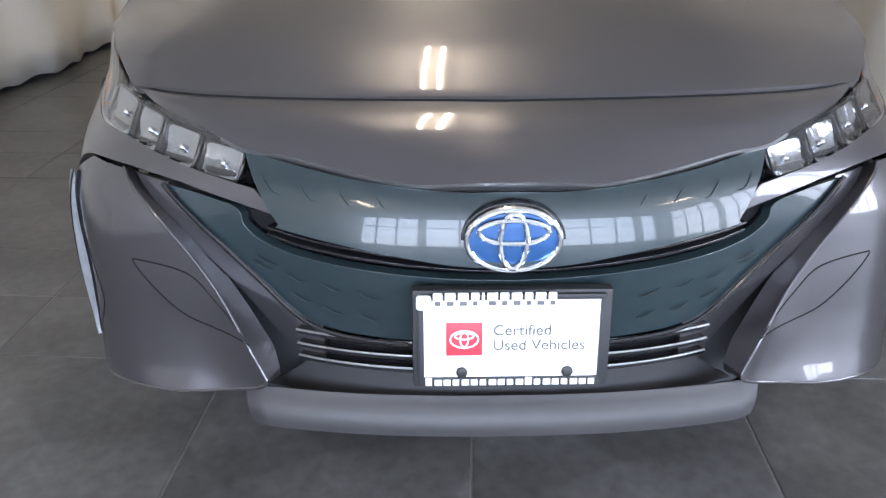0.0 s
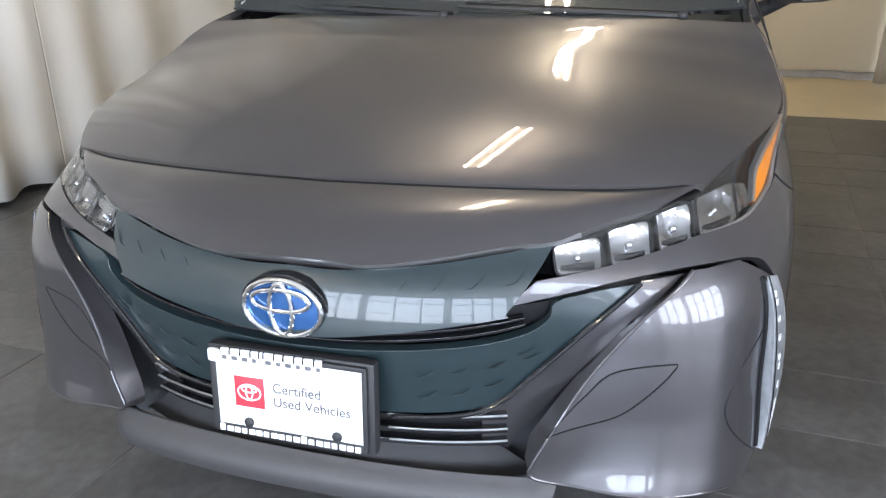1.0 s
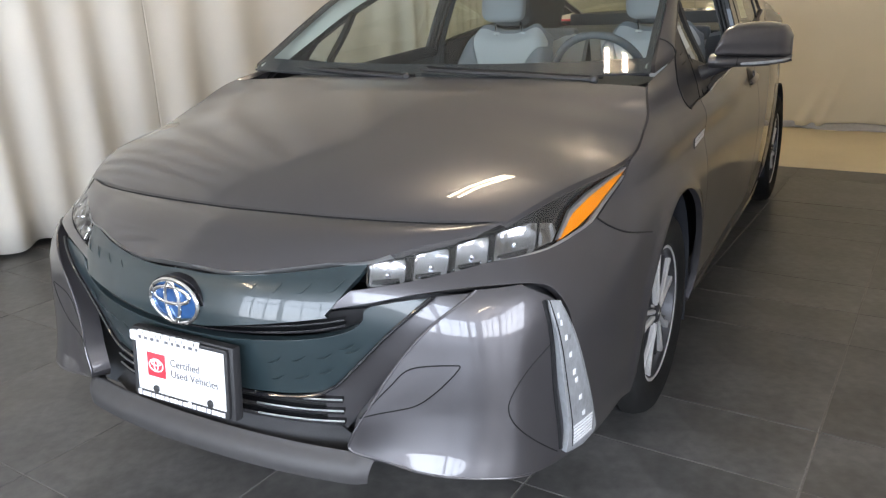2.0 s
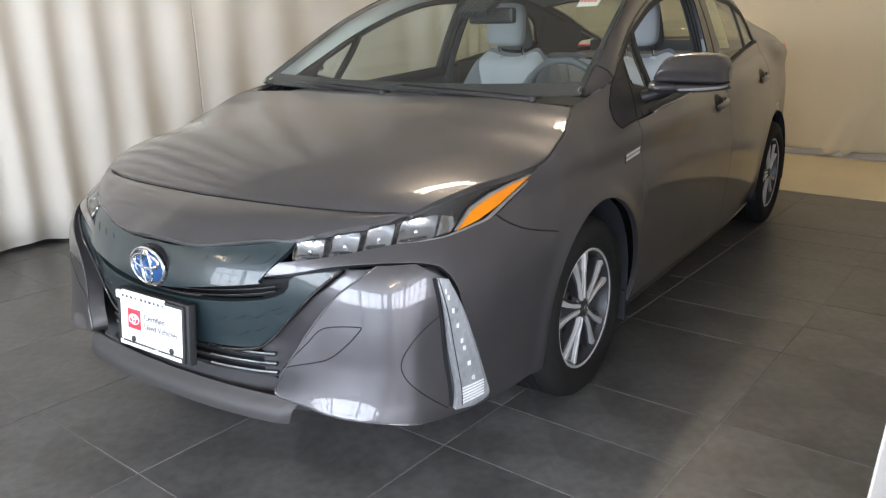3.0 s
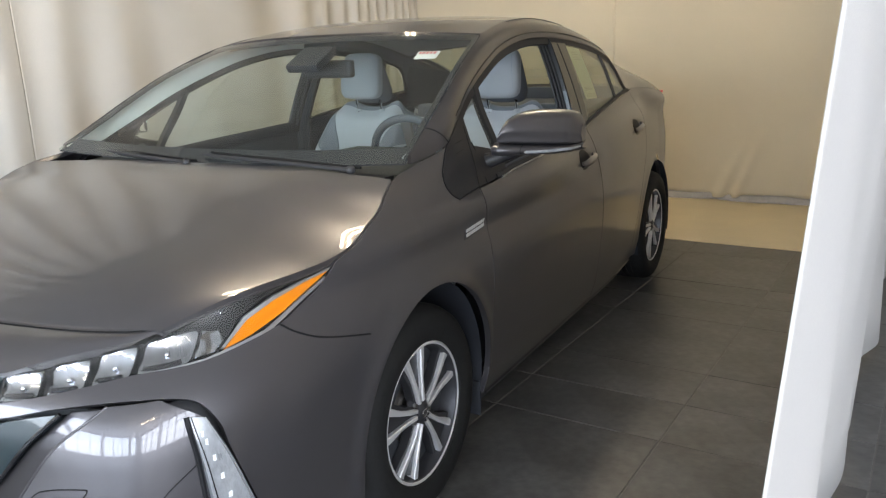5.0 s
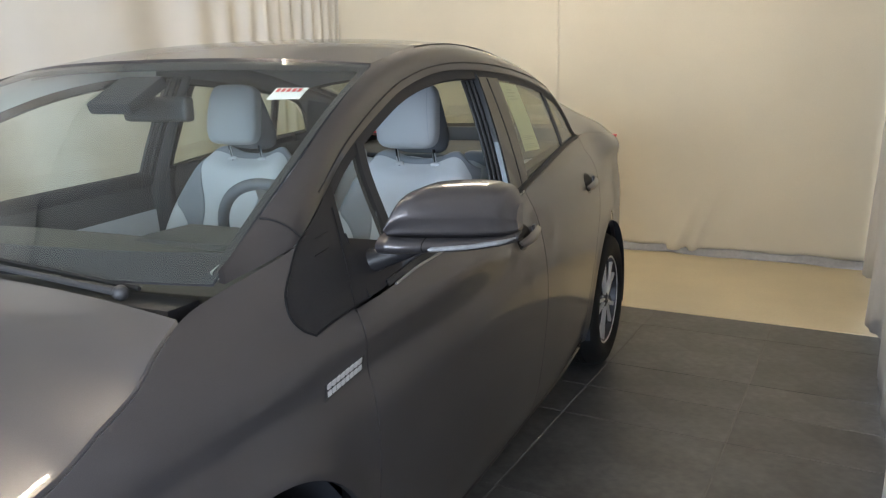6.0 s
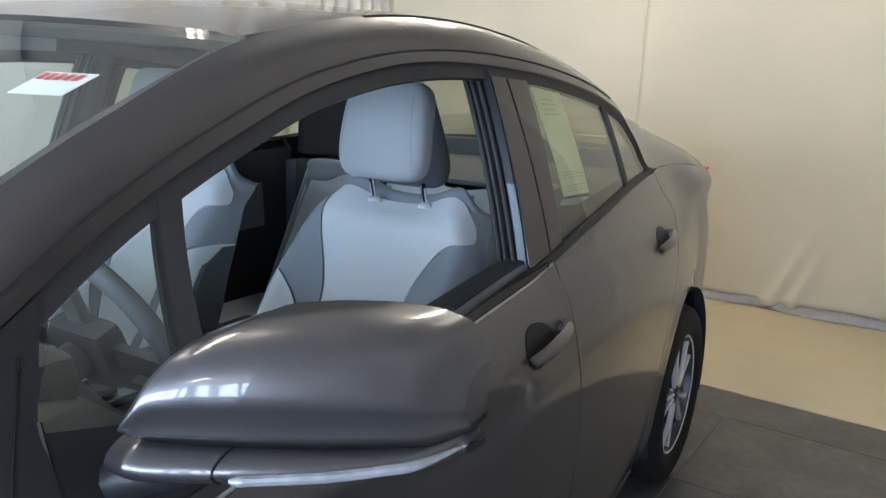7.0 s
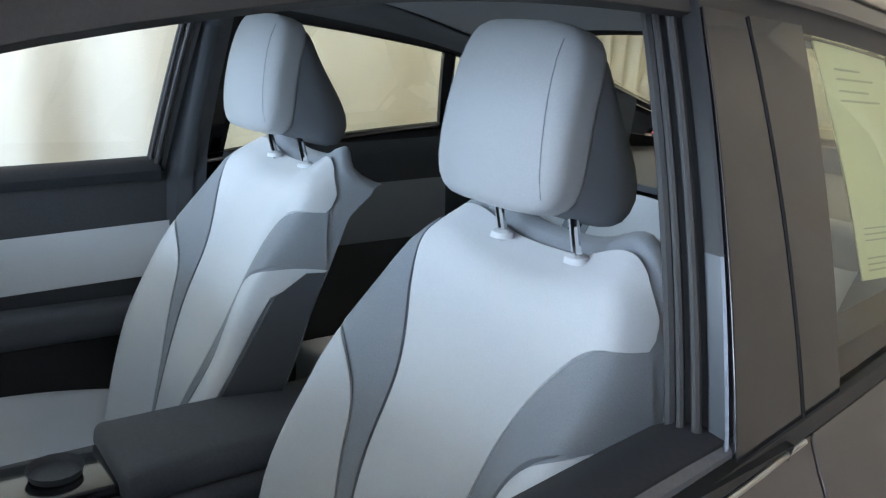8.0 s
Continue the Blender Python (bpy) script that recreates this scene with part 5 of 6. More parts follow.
def lettering(name, words, x, z, size, mat, parent):
    c = bpy.data.curves.new(name, "FONT")
    c.body, c.size, c.extrude = words, size, 0.0003
    t = new(name, c)
    dg = bpy.context.evaluated_depsgraph_get()
    me = bpy.data.meshes.new_from_object(t.evaluated_get(dg))
    bpy.data.objects.remove(t)
    me.transform(PLATE @ Matrix.Translation((x, -0.0056, z)) @ Matrix.Rotation(radians(90), 4, "X"))
    me.materials.append(mat)
    ob = new(name, me)
    ob.parent = parent
    return ob


lettering("lettering", "Certified", -0.032, 0.008, 0.028, INK, card)
lettering("lettering", "Used Vehicles", -0.032, -0.020, 0.028, INK, card)
# plain bars for the raised lines of the card holder
widths = (0.020, 0.022, 0.022, 0.018, 0.009, 0.022, 0.019, 0.022, 0.018, 0.022, 0.018)
x = -0.134
for w in widths:
    part("frame_bar", box(x, x + w - 0.004, -0.010, -0.004, 0.060, 0.088, 0.002, PLATE), WHITE, carrier, "raised white bar")
    part("bar_shadow", box(x + 0.003, x + w - 0.007, -0.0105, -0.0095, 0.066, 0.074, 0.0002, PLATE), INK, carrier)
    x += w
part("frame_tab", box(-0.162, -0.136, -0.010, -0.004, 0.058, 0.084, 0.006, PLATE), WHITE, carrier, "white tab")
x = -0.148
for k in range(19):
    w = (0.014, 0.016, 0.015)[k % 3]
    part("frame_bar", box(x, x + w - 0.003, -0.010, -0.006, -0.086, -0.075 + (0.003 if k in (0, 11) else 0), 0.0012, PLATE), WHITE, carrier, "small white bar")
    x += 0.0157
for x in (-0.085, 0.098):
    bm = lathe([(0.0, -0.004), (0.006, -0.004), (0.010, -0.002), (0.010, 0.0)], 16)
    bm.transform(PLATE @ Matrix.Translation((x, -0.006, -0.062)) @ Matrix.Rotation(radians(90), 4, "Z"))
    part("screw", bm, TRIM, carrier, "black screw cap")


# ---- wheels ----
def wheel(s, y, turn):
    base = Matrix.Translation((s * 0.826, y, 0.316)) @ Matrix.Rotation(0 if s > 0 else math.pi, 4, "Z") @ Matrix.Rotation(radians(turn), 4, "X")
    profile = [(0.205, -0.006), (0.214, 0.010), (0.235, 0.020), (0.268, 0.022), (0.292, 0.014), (0.306, 0.000), (0.3125, -0.018)]
    tread = []
    for k in range(5):
        x = -0.026 - 0.032 * k
        tread += [(0.316, x), (0.3165, x - 0.022), (0.309, x - 0.024), (0.309, x - 0.029)]
    profile += tread[:-2] + [(0.311, -0.180), (0.290, -0.196), (0.235, -0.200), (0.205, -0.190)]
    bm = lathe(profile, 72)
    bm.transform(base)
    rim_profile = [(0.207, -0.004), (0.209, 0.003), (0.205, 0.006), (0.199, 0.002), (0.195, -0.012), (0.188, -0.05), (0.180, -0.11), (0.196, -0.18), (0.206, -0.19)]
    barrel = lathe(rim_profile, 64)
    barrel.transform(base)
    w = part("wheel", barrel, ALLOY_DARK, car, "two-tone alloy wheel with five double spokes")
    lipring = lathe([(0.2095, -0.002), (0.2105, 0.005), (0.206, 0.0075), (0.201, 0.004)], 64)
    lipring.transform(base)
    part("rim_edge", lipring, ALLOY, w, "bright machined rim edge")
    part("tyre", bm, RUBBER, w, "black road tyre")
    bm = lathe([(0.0, -0.045), (0.06, -0.045), (0.062, -0.055), (0.135, -0.055), (0.135, -0.068), (0.07, -0.07)], 40)
    bm.transform(base)
    part("brake_disc", bm, STEEL, w, "steel brake disc")
    bm = box(-0.10, -0.04, 0.07, 0.14, -0.07, 0.07, 0.012)
    bm.transform(base @ Matrix.Rotation(radians(-turn + 20), 4, "X"))
    part("brake_caliper", bm, STEEL, w)
    bm = lathe([(0.0, 0.004), (0.022, 0.003), (0.029, -0.002), (0.033, -0.006), (0.040, -0.010), (0.052, -0.014), (0.058, -0.03)], 32)
    bm.transform(base)
    part("hub", bm, ALLOY_DARK, w, "dark hub with an oval cap")
    bm = tube([(0.005, 0.014 * math.cos(k * math.tau / 20), 0.010 * math.sin(k * math.tau / 20)) for k in range(20)], 0.0016, 6, True)
    bm.transform(base)
    part("cap_oval", bm, CHROME, w)
    for k in range(5):
        spin = base @ Matrix.Rotation(k * math.tau / 5, 4, "X")
        # dark backing fork
        bm = bmesh.new()
        pts = [(-0.055, 0.036), (-0.085, 0.10), (-0.17, 0.185), (0.17, 0.185), (0.085, 0.10), (0.055, 0.036)]
        f = [bm.verts.new((-0.012 - 0.006 * (i in (2, 3)), a, b)) for i, (a, b) in enumerate(pts)]
        g = [bm.verts.new((-0.040, a, b)) for a, b in pts]
        bm.faces.new(f)
        bm.faces.new(list(reversed(g)))
        for i in range(6):
            bm.faces.new((f[i], g[i], g[(i + 1) % 6], f[(i + 1) % 6]))
        # the slot in the fork is left by a cut towards the rim
        bm.transform(spin @ Matrix.Diagonal((1, 0.42, 1, 1)))
        part("spoke_back", bm, ALLOY_DARK, w)
        for d in (-1, 1):
            bm = bmesh.new()
            rows = [(0.034, 0.003, 0.016, 0.001), (0.070, 0.007, 0.020, 0.001), (0.105, 0.013, 0.027, -0.001), (0.132, 0.018, 0.035, -0.002), (0.160, 0.025, 0.046, -0.003), (0.182, 0.030, 0.053, -0.004), (0.197, 0.034, 0.055, -0.003)]
            front, rear = [], []
            for r, a, b, x in rows:
                front.append([bm.verts.new((x - 0.003, d * a, r)), bm.verts.new((x, d * (a + 0.003), r)), bm.verts.new((x, d * (b - 0.003), r)), bm.verts.new((x - 0.003, d * b, r))])
                rear.append([bm.verts.new((x - 0.026, d * a, r)), bm.verts.new((x - 0.026, d * b, r))])
            for i in range(len(rows) - 1):
                for j in range(3):
                    bm.faces.new((front[i][j], front[i][j + 1], front[i + 1][j + 1], front[i + 1][j]))
                bm.faces.new((front[i][0], front[i + 1][0], rear[i + 1][0], rear[i][0]))
                bm.faces.new((front[i][3], rear[i][1], rear[i + 1][1], front[i + 1][3]))
            bm.transform(spin)
            part("spoke", bm, ALLOY, w, "machined silver spoke")
        bm = lathe([(0.0, -0.004), (0.006, -0.004), (0.007, -0.008), (0.008, -0.020)], 8)
        bm.transform(spin @ Matrix.Rotation(radians(36), 4, "X") @ Matrix.Translation((0, 0, 0.044)))
        part("wheel_nut", bm, STEEL, w)
    bm = lathe([(0.10, -0.046), (0.19, -0.046), (0.19, -0.05)], 40)
    bm.transform(base)
    part("wheel_shade", bm, CABIN, w)
    return w


for s in (1, -1):
    wheel(s, 0.955, 8)
    wheel(s, 3.655, 20)

# ---- cabin ----
part("cabin_floor", box(-0.74, 0.74, 1.05, 4.1, 0.24, 0.28, 0.01), INTERIOR, car)
part("firewall", box(-0.74, 0.74, 1.03, 1.08, 0.22, 0.93, 0.01), INTERIOR, car)
part("load_floor", box(-0.70, 0.70, 3.25, 4.30, 0.60, 0.66, 0.02), INTERIOR, car)
part("tailgate_trim", box(-0.64, 0.64, 4.20, 4.24, 1.00, 1.095, 0.01), INTERIOR, car, "black trim under the rear window")
part("cargo_cover", box(-0.68, 0.68, 3.36, 4.22, 1.000, 1.018, 0.006), INTERIOR, car, "black cargo cover behind the rear bench")
skin("headliner", roof, 24, 24, HEADLINER, car, (0, 0, -1), 0.008, "pale grey roof lining", -0.94, 0.94, 0.01, 0.99, off=0.032)

dash_mid = [(1.06, 0.985), (1.25, 1.00), (1.45, 0.985), (1.58, 0.955), (1.66, 0.88), (1.66, 0.70)]
dash_edge = [(0.70, 1.10, 0.985), (0.73, 1.28, 0.985), (0.74, 1.45, 0.965), (0.74, 1.58, 0.935), (0.74, 1.66, 0.86), (0.74, 1.66, 0.70)]
dash = skin("dashboard", crown(dash_mid, dash_edge, 2.4), 30, 28, DASH, car, (0, 0.3, 1), 0.03, "dark grey dashboard top", -1, 1)
part("dash_cowl", box(0.19, 0.55, 1.40, 1.60, 0.93, 1.005, 0.03), DASH, dash, "instrument cowl")
part("console_screen", box(-0.13, 0.13, 1.62, 1.66, 0.66, 0.93, 0.012, Matrix.Translation((0, 0, 0))), GLOSSY_BLACK, dash, "glossy black centre screen")
skin("dash_band", lambda u, v: np.array((-0.72 + 1.44 * u, 1.672 + 0.01 * v, 0.80 - 0.05 * v)), 10, 2, SEAT_LIGHT, dash, (0, 1, 0), 0.01, "pale dashboard band")
part("cowl_panel", box(-0.70, 0.70, 0.985, 1.06, 0.955, 0.992, 0.006), TRIM, car, "black plastic scuttle under the wipers")

# steering wheel
centre = Vector((0.375, 1.735, 0.935))
tilt = Matrix.Translation(centre) @ Matrix.Rotation(radians(22), 4, "X")
bm = tube([(0.182 * math.cos(k * math.tau / 40), 0, 0.178 * math.sin(k * math.tau / 40)) for k in range(40)], 0.0155, 12, True)
bm.transform(tilt)
steering = part("steering_wheel", bm, INTERIOR, car, "black three-spoke steering wheel")
part("hub", box(-0.065, 0.065, -0.03, 0.02, -0.055, 0.05, 0.02, tilt), INTERIOR, steering)
for a in (0, 180, 270):
    part("spoke", box(0.05, 0.178, -0.012, 0.006, -0.020, 0.020, 0.006, tilt @ Matrix.Rotation(radians(a), 4, "Y")), SATIN if a == 270 else INTERIOR, steering)
bm = tube([centre + Vector((0, 0, 0)), centre + Vector((0, -0.25, -0.10))], 0.03, 12)
part("column", bm, INTERIOR, steering)


# seats
def seat(cx, name, label):
    w_of = table((0.0, 0.07, 0.15, 0.23, 0.29, 0.36, 0.48, 0.56, 0.62), (0.170, 0.208, 0.252, 0.284, 0.284, 0.272, 0.256, 0.246, 0.226))
    lean = table((0.0, 0.12, 0.3, 0.5, 0.62), (2.255, 2.295, 2.37, 2.465, 2.525))

    def back(u, v):
        """u: across, -1 to 1; v: metres up the backrest."""
        k = abs(u)
        w = w_of(v)
        x = w * math.sin(1.25 * u) / math.sin(1.25)
        bol = 0.058 * ease(0.25, 0.72, k) * (1 - 0.75 * ease(0.38, 0.6, v))
        wrap = 0.13 * ease(0.72, 1.04, k) ** 1.3 * (1 - 0.5 * ease(0.40, 0.60, v))
        top = 0.06 * ease(0.55, 0.63, v) ** 2 * (1 - 0.3 * ease(0.6, 0.95, k))
        notch = 0.014 * math.exp(-(u / 0.38) ** 4) * ease(0.50, 0.62, v)
        hump = 0.016 * math.exp(-((k - 0.52) / 0.24) ** 2) * ease(0.48, 0.62, v)
        return np.array((cx + x, lean(v) - bol + wrap + top, 0.455 + v - notch + hump - 0.050 * ease(0.55, 1.05, k) * ease(0.42, 0.62, v)))

    depth = table((0.0, 0.2, 0.4, 0.55, 0.62), (0.13, 0.13, 0.115, 0.09, 0.07))

    def padded():
        """The whole backrest as one closed, rounded body behind the cloth."""
        rows = []
        for j in range(31):
            v = 0.62 * j / 30
            ring = [back(-1 + i / 14, v) - np.array((0, -0.006, 0)) for i in range(29)]
            mid = back(0.0, v)[1] + depth(v)
            for i in range(1, 20):
                u = 1 - i / 10
                e = back(math.copysign(1.0, u), v) * (1 - (1 - abs(u)) / 2) + back(-math.copysign(1.0, u), v) * (1 - abs(u)) / 2
                ring.append(np.array((cx + (ring[28][0] - cx) * u, max(e[1], ring[28][1]) + (max(mid, ring[28][1] + 0.03) - ring[28][1]) * (1 - abs(u) ** 2.6), e[2])))
            rows.append(ring)
        last = rows[-1]
        for t in (0.3, 0.6, 0.85, 1.0):
            a = t * math.pi / 2
            ring = []
            for i, q in enumerate(last):
                j = i if i < 29 else 28 - (i - 28) * 28 / 20
                f = last[min(28, max(0, round(j)))]
                y = q[1] + ((f[1] + depth(0.62) / 2) - q[1]) * (1 - math.cos(a)) * 0.9
                ring.append(np.array((cx + (q[0] - cx) * (1 - 0.06 * (1 - math.cos(a))), y, q[2] + 0.016 * math.sin(a))))
            rows.append(ring)
        bm = bmesh.new()
        vs = [[bm.verts.new(q) for q in ring] for ring in rows]
        n = len(rows[0])
        for a, b in zip(vs, vs[1:]):
            for k in range(n):
                bm.faces.new((a[k], a[(k + 1) % n], b[(k + 1) % n], b[k]))
        bm.faces.new(vs[0])
        front, rear = vs[-1][:29], vs[-1][29:]
        pairs = [rear[min(18, max(0, round((28 - i) * 20 / 28) - 1))] for i in range(29)]
        for i in range(28):
            quad = [front[i], front[i + 1], pairs[i + 1], pairs[i]]
            quad = [q for k, q in enumerate(quad) if q not in quad[:k]]
            if len(quad) > 2:
                bm.faces.new(quad)
        return bm

    d = car
    body = part(name, padded(), SEAT_MID, d, label, sharp=70)
    seam = [(0.15, 0.05), (0.24, 0.2), (0.30, 0.3), (0.33, 0.40), (0.40, 0.465), (0.50, 0.52), (0.60, 0.575)]
    edge = [(1.0, 0.45), (0.85, 0.455), (0.66, 0.435), (0.53, 0.40), (0.44, 0.35), (0.38, 0.28), (0.31, 0.2), (0.19, 0.05)]
    outer_seam = [(0.15, 0.05), (0.23, 0.2), (0.28, 0.3), (0.34, 0.40), (0.46, 0.475), (0.64, 0.53), (0.90, 0.570)]
    ins = curve2([(-u + 0.015, v) for u, v in seam] + [(-0.60, 0.615)])
    outs = curve2([(u - 0.015, v + 0.004) for u, v in outer_seam]) + curve2([(0.89, 0.586), (0.86, 0.602), (0.79, 0.612), (0.70, 0.616)])
    panel("centre_cloth", back, [(u, v) for u, v in ins] + [(u, v) for u, v in reversed(outs)], SEAT_LIGHT, body, (0, -1, 0), 0.012, 0.035, 0.003, label="pale grey centre cloth")
    for s in (-1, 1):
        dark = (curve2(seam) + curve2([(0.66, 0.60), (0.85, 0.57), (1.0, 0.53)]) if s < 0 else curve2(outer_seam)) + curve2(edge)
        panel("bolster_cloth", back, [(s * u, v) for u, v in dark], SEAT_MID, body, (0, -1, 0), 0.012, 0.03, 0.004, label="mid grey bolster cloth")
        wing = curve2([(u + 0.012, v - 0.006) for u, v in reversed(edge)]) + curve2([(0.90, 0.40), (0.90, 0.2), (0.88, 0.08), (0.8, 0.02)] if s < 0 else [(0.86, 0.40), (0.80, 0.2), (0.76, 0.08), (0.7, 0.02)])
        panel("side_cloth", back, [(s * u, v) for u, v in wing], SEAT_LIGHT, body, (0, -1, 0), 0.012, 0.03, 0.003, label="pale grey side cloth")
        flank = [(0.91, 0.02), (0.915, 0.25), (0.93, 0.44)] if s < 0 else [(0.78, 0.02), (0.815, 0.2), (0.875, 0.40), (0.93, 0.44)]
        flank += [ (1.0, 0.44), (1.0, 0.25), (1.0, 0.02)]
        panel("side_cover", back, [(s * u, v) for u, v in flank], SEAT_DARK, body, (0, -1, 0), 0.012, 0.03, 0.011, label="charcoal seat side")

    def cushion(u, v):
        k = abs(u)
        return np.array((cx + 0.255 * math.sin(1.3 * u) / math.sin(1.3), 1.80 + 0.5 * v, 0.50 + 0.035 * ease(0.45, 0.78, k) - 0.16 * ease(0.85, 1.0, k) ** 2 - 0.035 * v + 0.02 * math.sin(math.pi * v) - 0.14 * ease(0.14, 0.0, v) ** 2))
    cush = skin("cushion", cushion, 30, 26, SEAT_LIGHT, body, (0, 0, 1), 0.05, "pale grey seat cushion", -1, 1, 0, 1)
    panel("cushion_cloth", cushion, curve2([(-0.46, 0.02), (-0.5, 0.4), (-0.44, 0.95)]) + curve2([(0.44, 0.95), (0.5, 0.4), (0.46, 0.02)]), SEAT_LIGHT, body, (0, 0, 1), 0.008, 0.05, 0.003)
    part("seat_base", box(cx - 0.22, cx + 0.22, 1.85, 2.32, 0.26, 0.42, 0.03), INTERIOR, body)

    # head restraint on two posts
    hm = Matrix.Translation((cx + 0.006, 2.487, 1.235)) @ Matrix.Rotation(radians(-10), 4, "X")
    for dx in (-0.072, 0.072):
        part("post", tube([(cx + 0.006 + dx, 2.560, 1.03), (cx + 0.006 + dx, 2.540, 1.10), (cx + 0.006 + dx, 2.525, 1.16)], 0.0068, 10), CHROME, body, "chrome head restraint post")
        part("post_collar", lathe_at((cx + 0.006 + dx, 2.550, 1.066)), SEAT_LIGHT, body)

    def pillow(front):
        bm = bmesh.new()
        bmesh.ops.create_cube(bm, size=2.0)
        bmesh.ops.subdivide_edges(bm, edges=bm.edges[:], cuts=9, use_grid_fill=True)
        for v in bm.verts:
            x, y, z = v.co
            n = (abs(x) ** 5 + abs(y) ** 5 + abs(z) ** 5) ** (1 / 5)
            x, y, z = x / n, y / n, z / n
            wide = 0.115 * (1 - 0.07 * ease(-0.6, 1.0, z))
            if front:
                v.co = (wide * x, 0.034 * y - 0.018 + 0.022 * abs(x) ** 2.5 + 0.014 * z * z, 0.113 * z)
            else:
                v.co = (wide * 0.985 * x * (1 - 0.14 * ease(0.0, 1.0, y)), (0.092 - 0.056 * ease(-0.6, 1.0, z)) * (y + 1) - 0.010, 0.108 * z - 0.012 * ease(-1, 1, y))
        bm.transform(hm)
        return bm
    part("head_restraint", pillow(True), HEAD_CLOTH, body, "pale grey head restraint", sharp=80)
    for sx in (-1, 1):
        pts = []
        for z in (-0.8, -0.6, -0.4, -0.2, 0.0, 0.2, 0.4, 0.6, 0.8):
            x = 0.80 - 0.05 * z
            y = -(1 - x ** 5 - abs(z) ** 5) ** 0.2
            wide = 0.115 * (1 - 0.07 * ease(-0.6, 1.0, z))
            pts.append(hm @ Vector((sx * wide * x, 0.034 * y - 0.018 + 0.022 * x ** 2.5 + 0.014 * z * z, 0.113 * z)))
        line = tube(pts, 0.0008, 6)
        part("restraint_seam", line, SEAT_MID, body)
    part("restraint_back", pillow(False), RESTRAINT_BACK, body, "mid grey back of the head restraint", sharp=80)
    return body


def lathe_at(p):
    bm = lathe([(0.0, 0.003), (0.011, 0.003), (0.016, 0.0), (0.017, -0.008)], 18)
    bm.transform(Matrix.Translation(p) @ Matrix.Rotation(radians(-90), 4, "Y"))
    return bm


seat(0.370, "driver_seat", "pale and mid grey cloth driver's seat")
seat(-0.378, "passenger_seat", "pale and mid grey cloth passenger seat")

# rear bench
def bench(u, v):
    k = abs(u)
    x = 0.57 * u
    lobes = 0.025 * math.cos(u * 6.0) ** 2
    return np.array((x, 2.99 + 0.27 * v - lobes + 0.10 * ease(0.85, 1.0, k), 0.50 + 0.518 * v - 0.018 * (1 - lobes / 0.025) * ease(0.8, 1.0, v)))


bench_ob = skin("rear_bench", bench, 40, 16, SEAT_LIGHT, car, (0, -1, 0), 0.08, "pale grey rear bench with dark bands", -1, 1)
for a in (-0.98, -0.36, 0.22, 0.84):
    panel("bench_band", bench, [(a, 0.05), (a + 0.12, 0.05), (a + 0.15, 0.96), (a + 0.02, 0.96)], SEAT_MID, bench_ob, (0, -1, 0), 0.01, 0.05, 0.004)
part("bench_cushion", box(-0.66, 0.66, 2.70, 3.18, 0.36, 0.54, 0.06, None, 4), SEAT_LIGHT, bench_ob, "pale grey bench cushion")
for cx in (-0.38, 0.38):
    part("rear_restraint", box(cx - 0.12, cx + 0.12, 3.23, 3.32, 0.965, 1.048, 0.035, None, 4), SEAT_MID, bench_ob, "mid grey low rear head restraint")
skin("bench_belt", lambda u, v: bench(-0.30 + 0.055 * u, 0.25 + 0.74 * v) + np.array((0, -0.012, 0.0)), 2, 14, SOFT_BLACK, bench_ob, (0, -1, 0), 0.003, "black middle seat belt")

# centre console
console = part("centre_console", box(-0.135, 0.075, 1.66, 2.58, 0.28, 0.640, 0.035, None, 4), INTERIOR, car, "black centre console with an armrest")
part("armrest", box(-0.13, 0.07, 2.09, 2.56, 0.635, 0.692, 0.026, None, 4), INTERIOR, console, "black armrest lid")
part("shifter_plate", box(-0.10, 0.04, 1.70, 2.12, 0.645, 0.665, 0.008), GLOSSY_BLACK, console)
part("cup_holder", lathe([(0.0, 0.0), (0.036, 0.0), (0.040, 0.012)], 20), INTERIOR, console).matrix_basis = Matrix.Translation((-0.03, 2.02, 0.668)) @ Matrix.Rotation(radians(-90), 4, "Y")

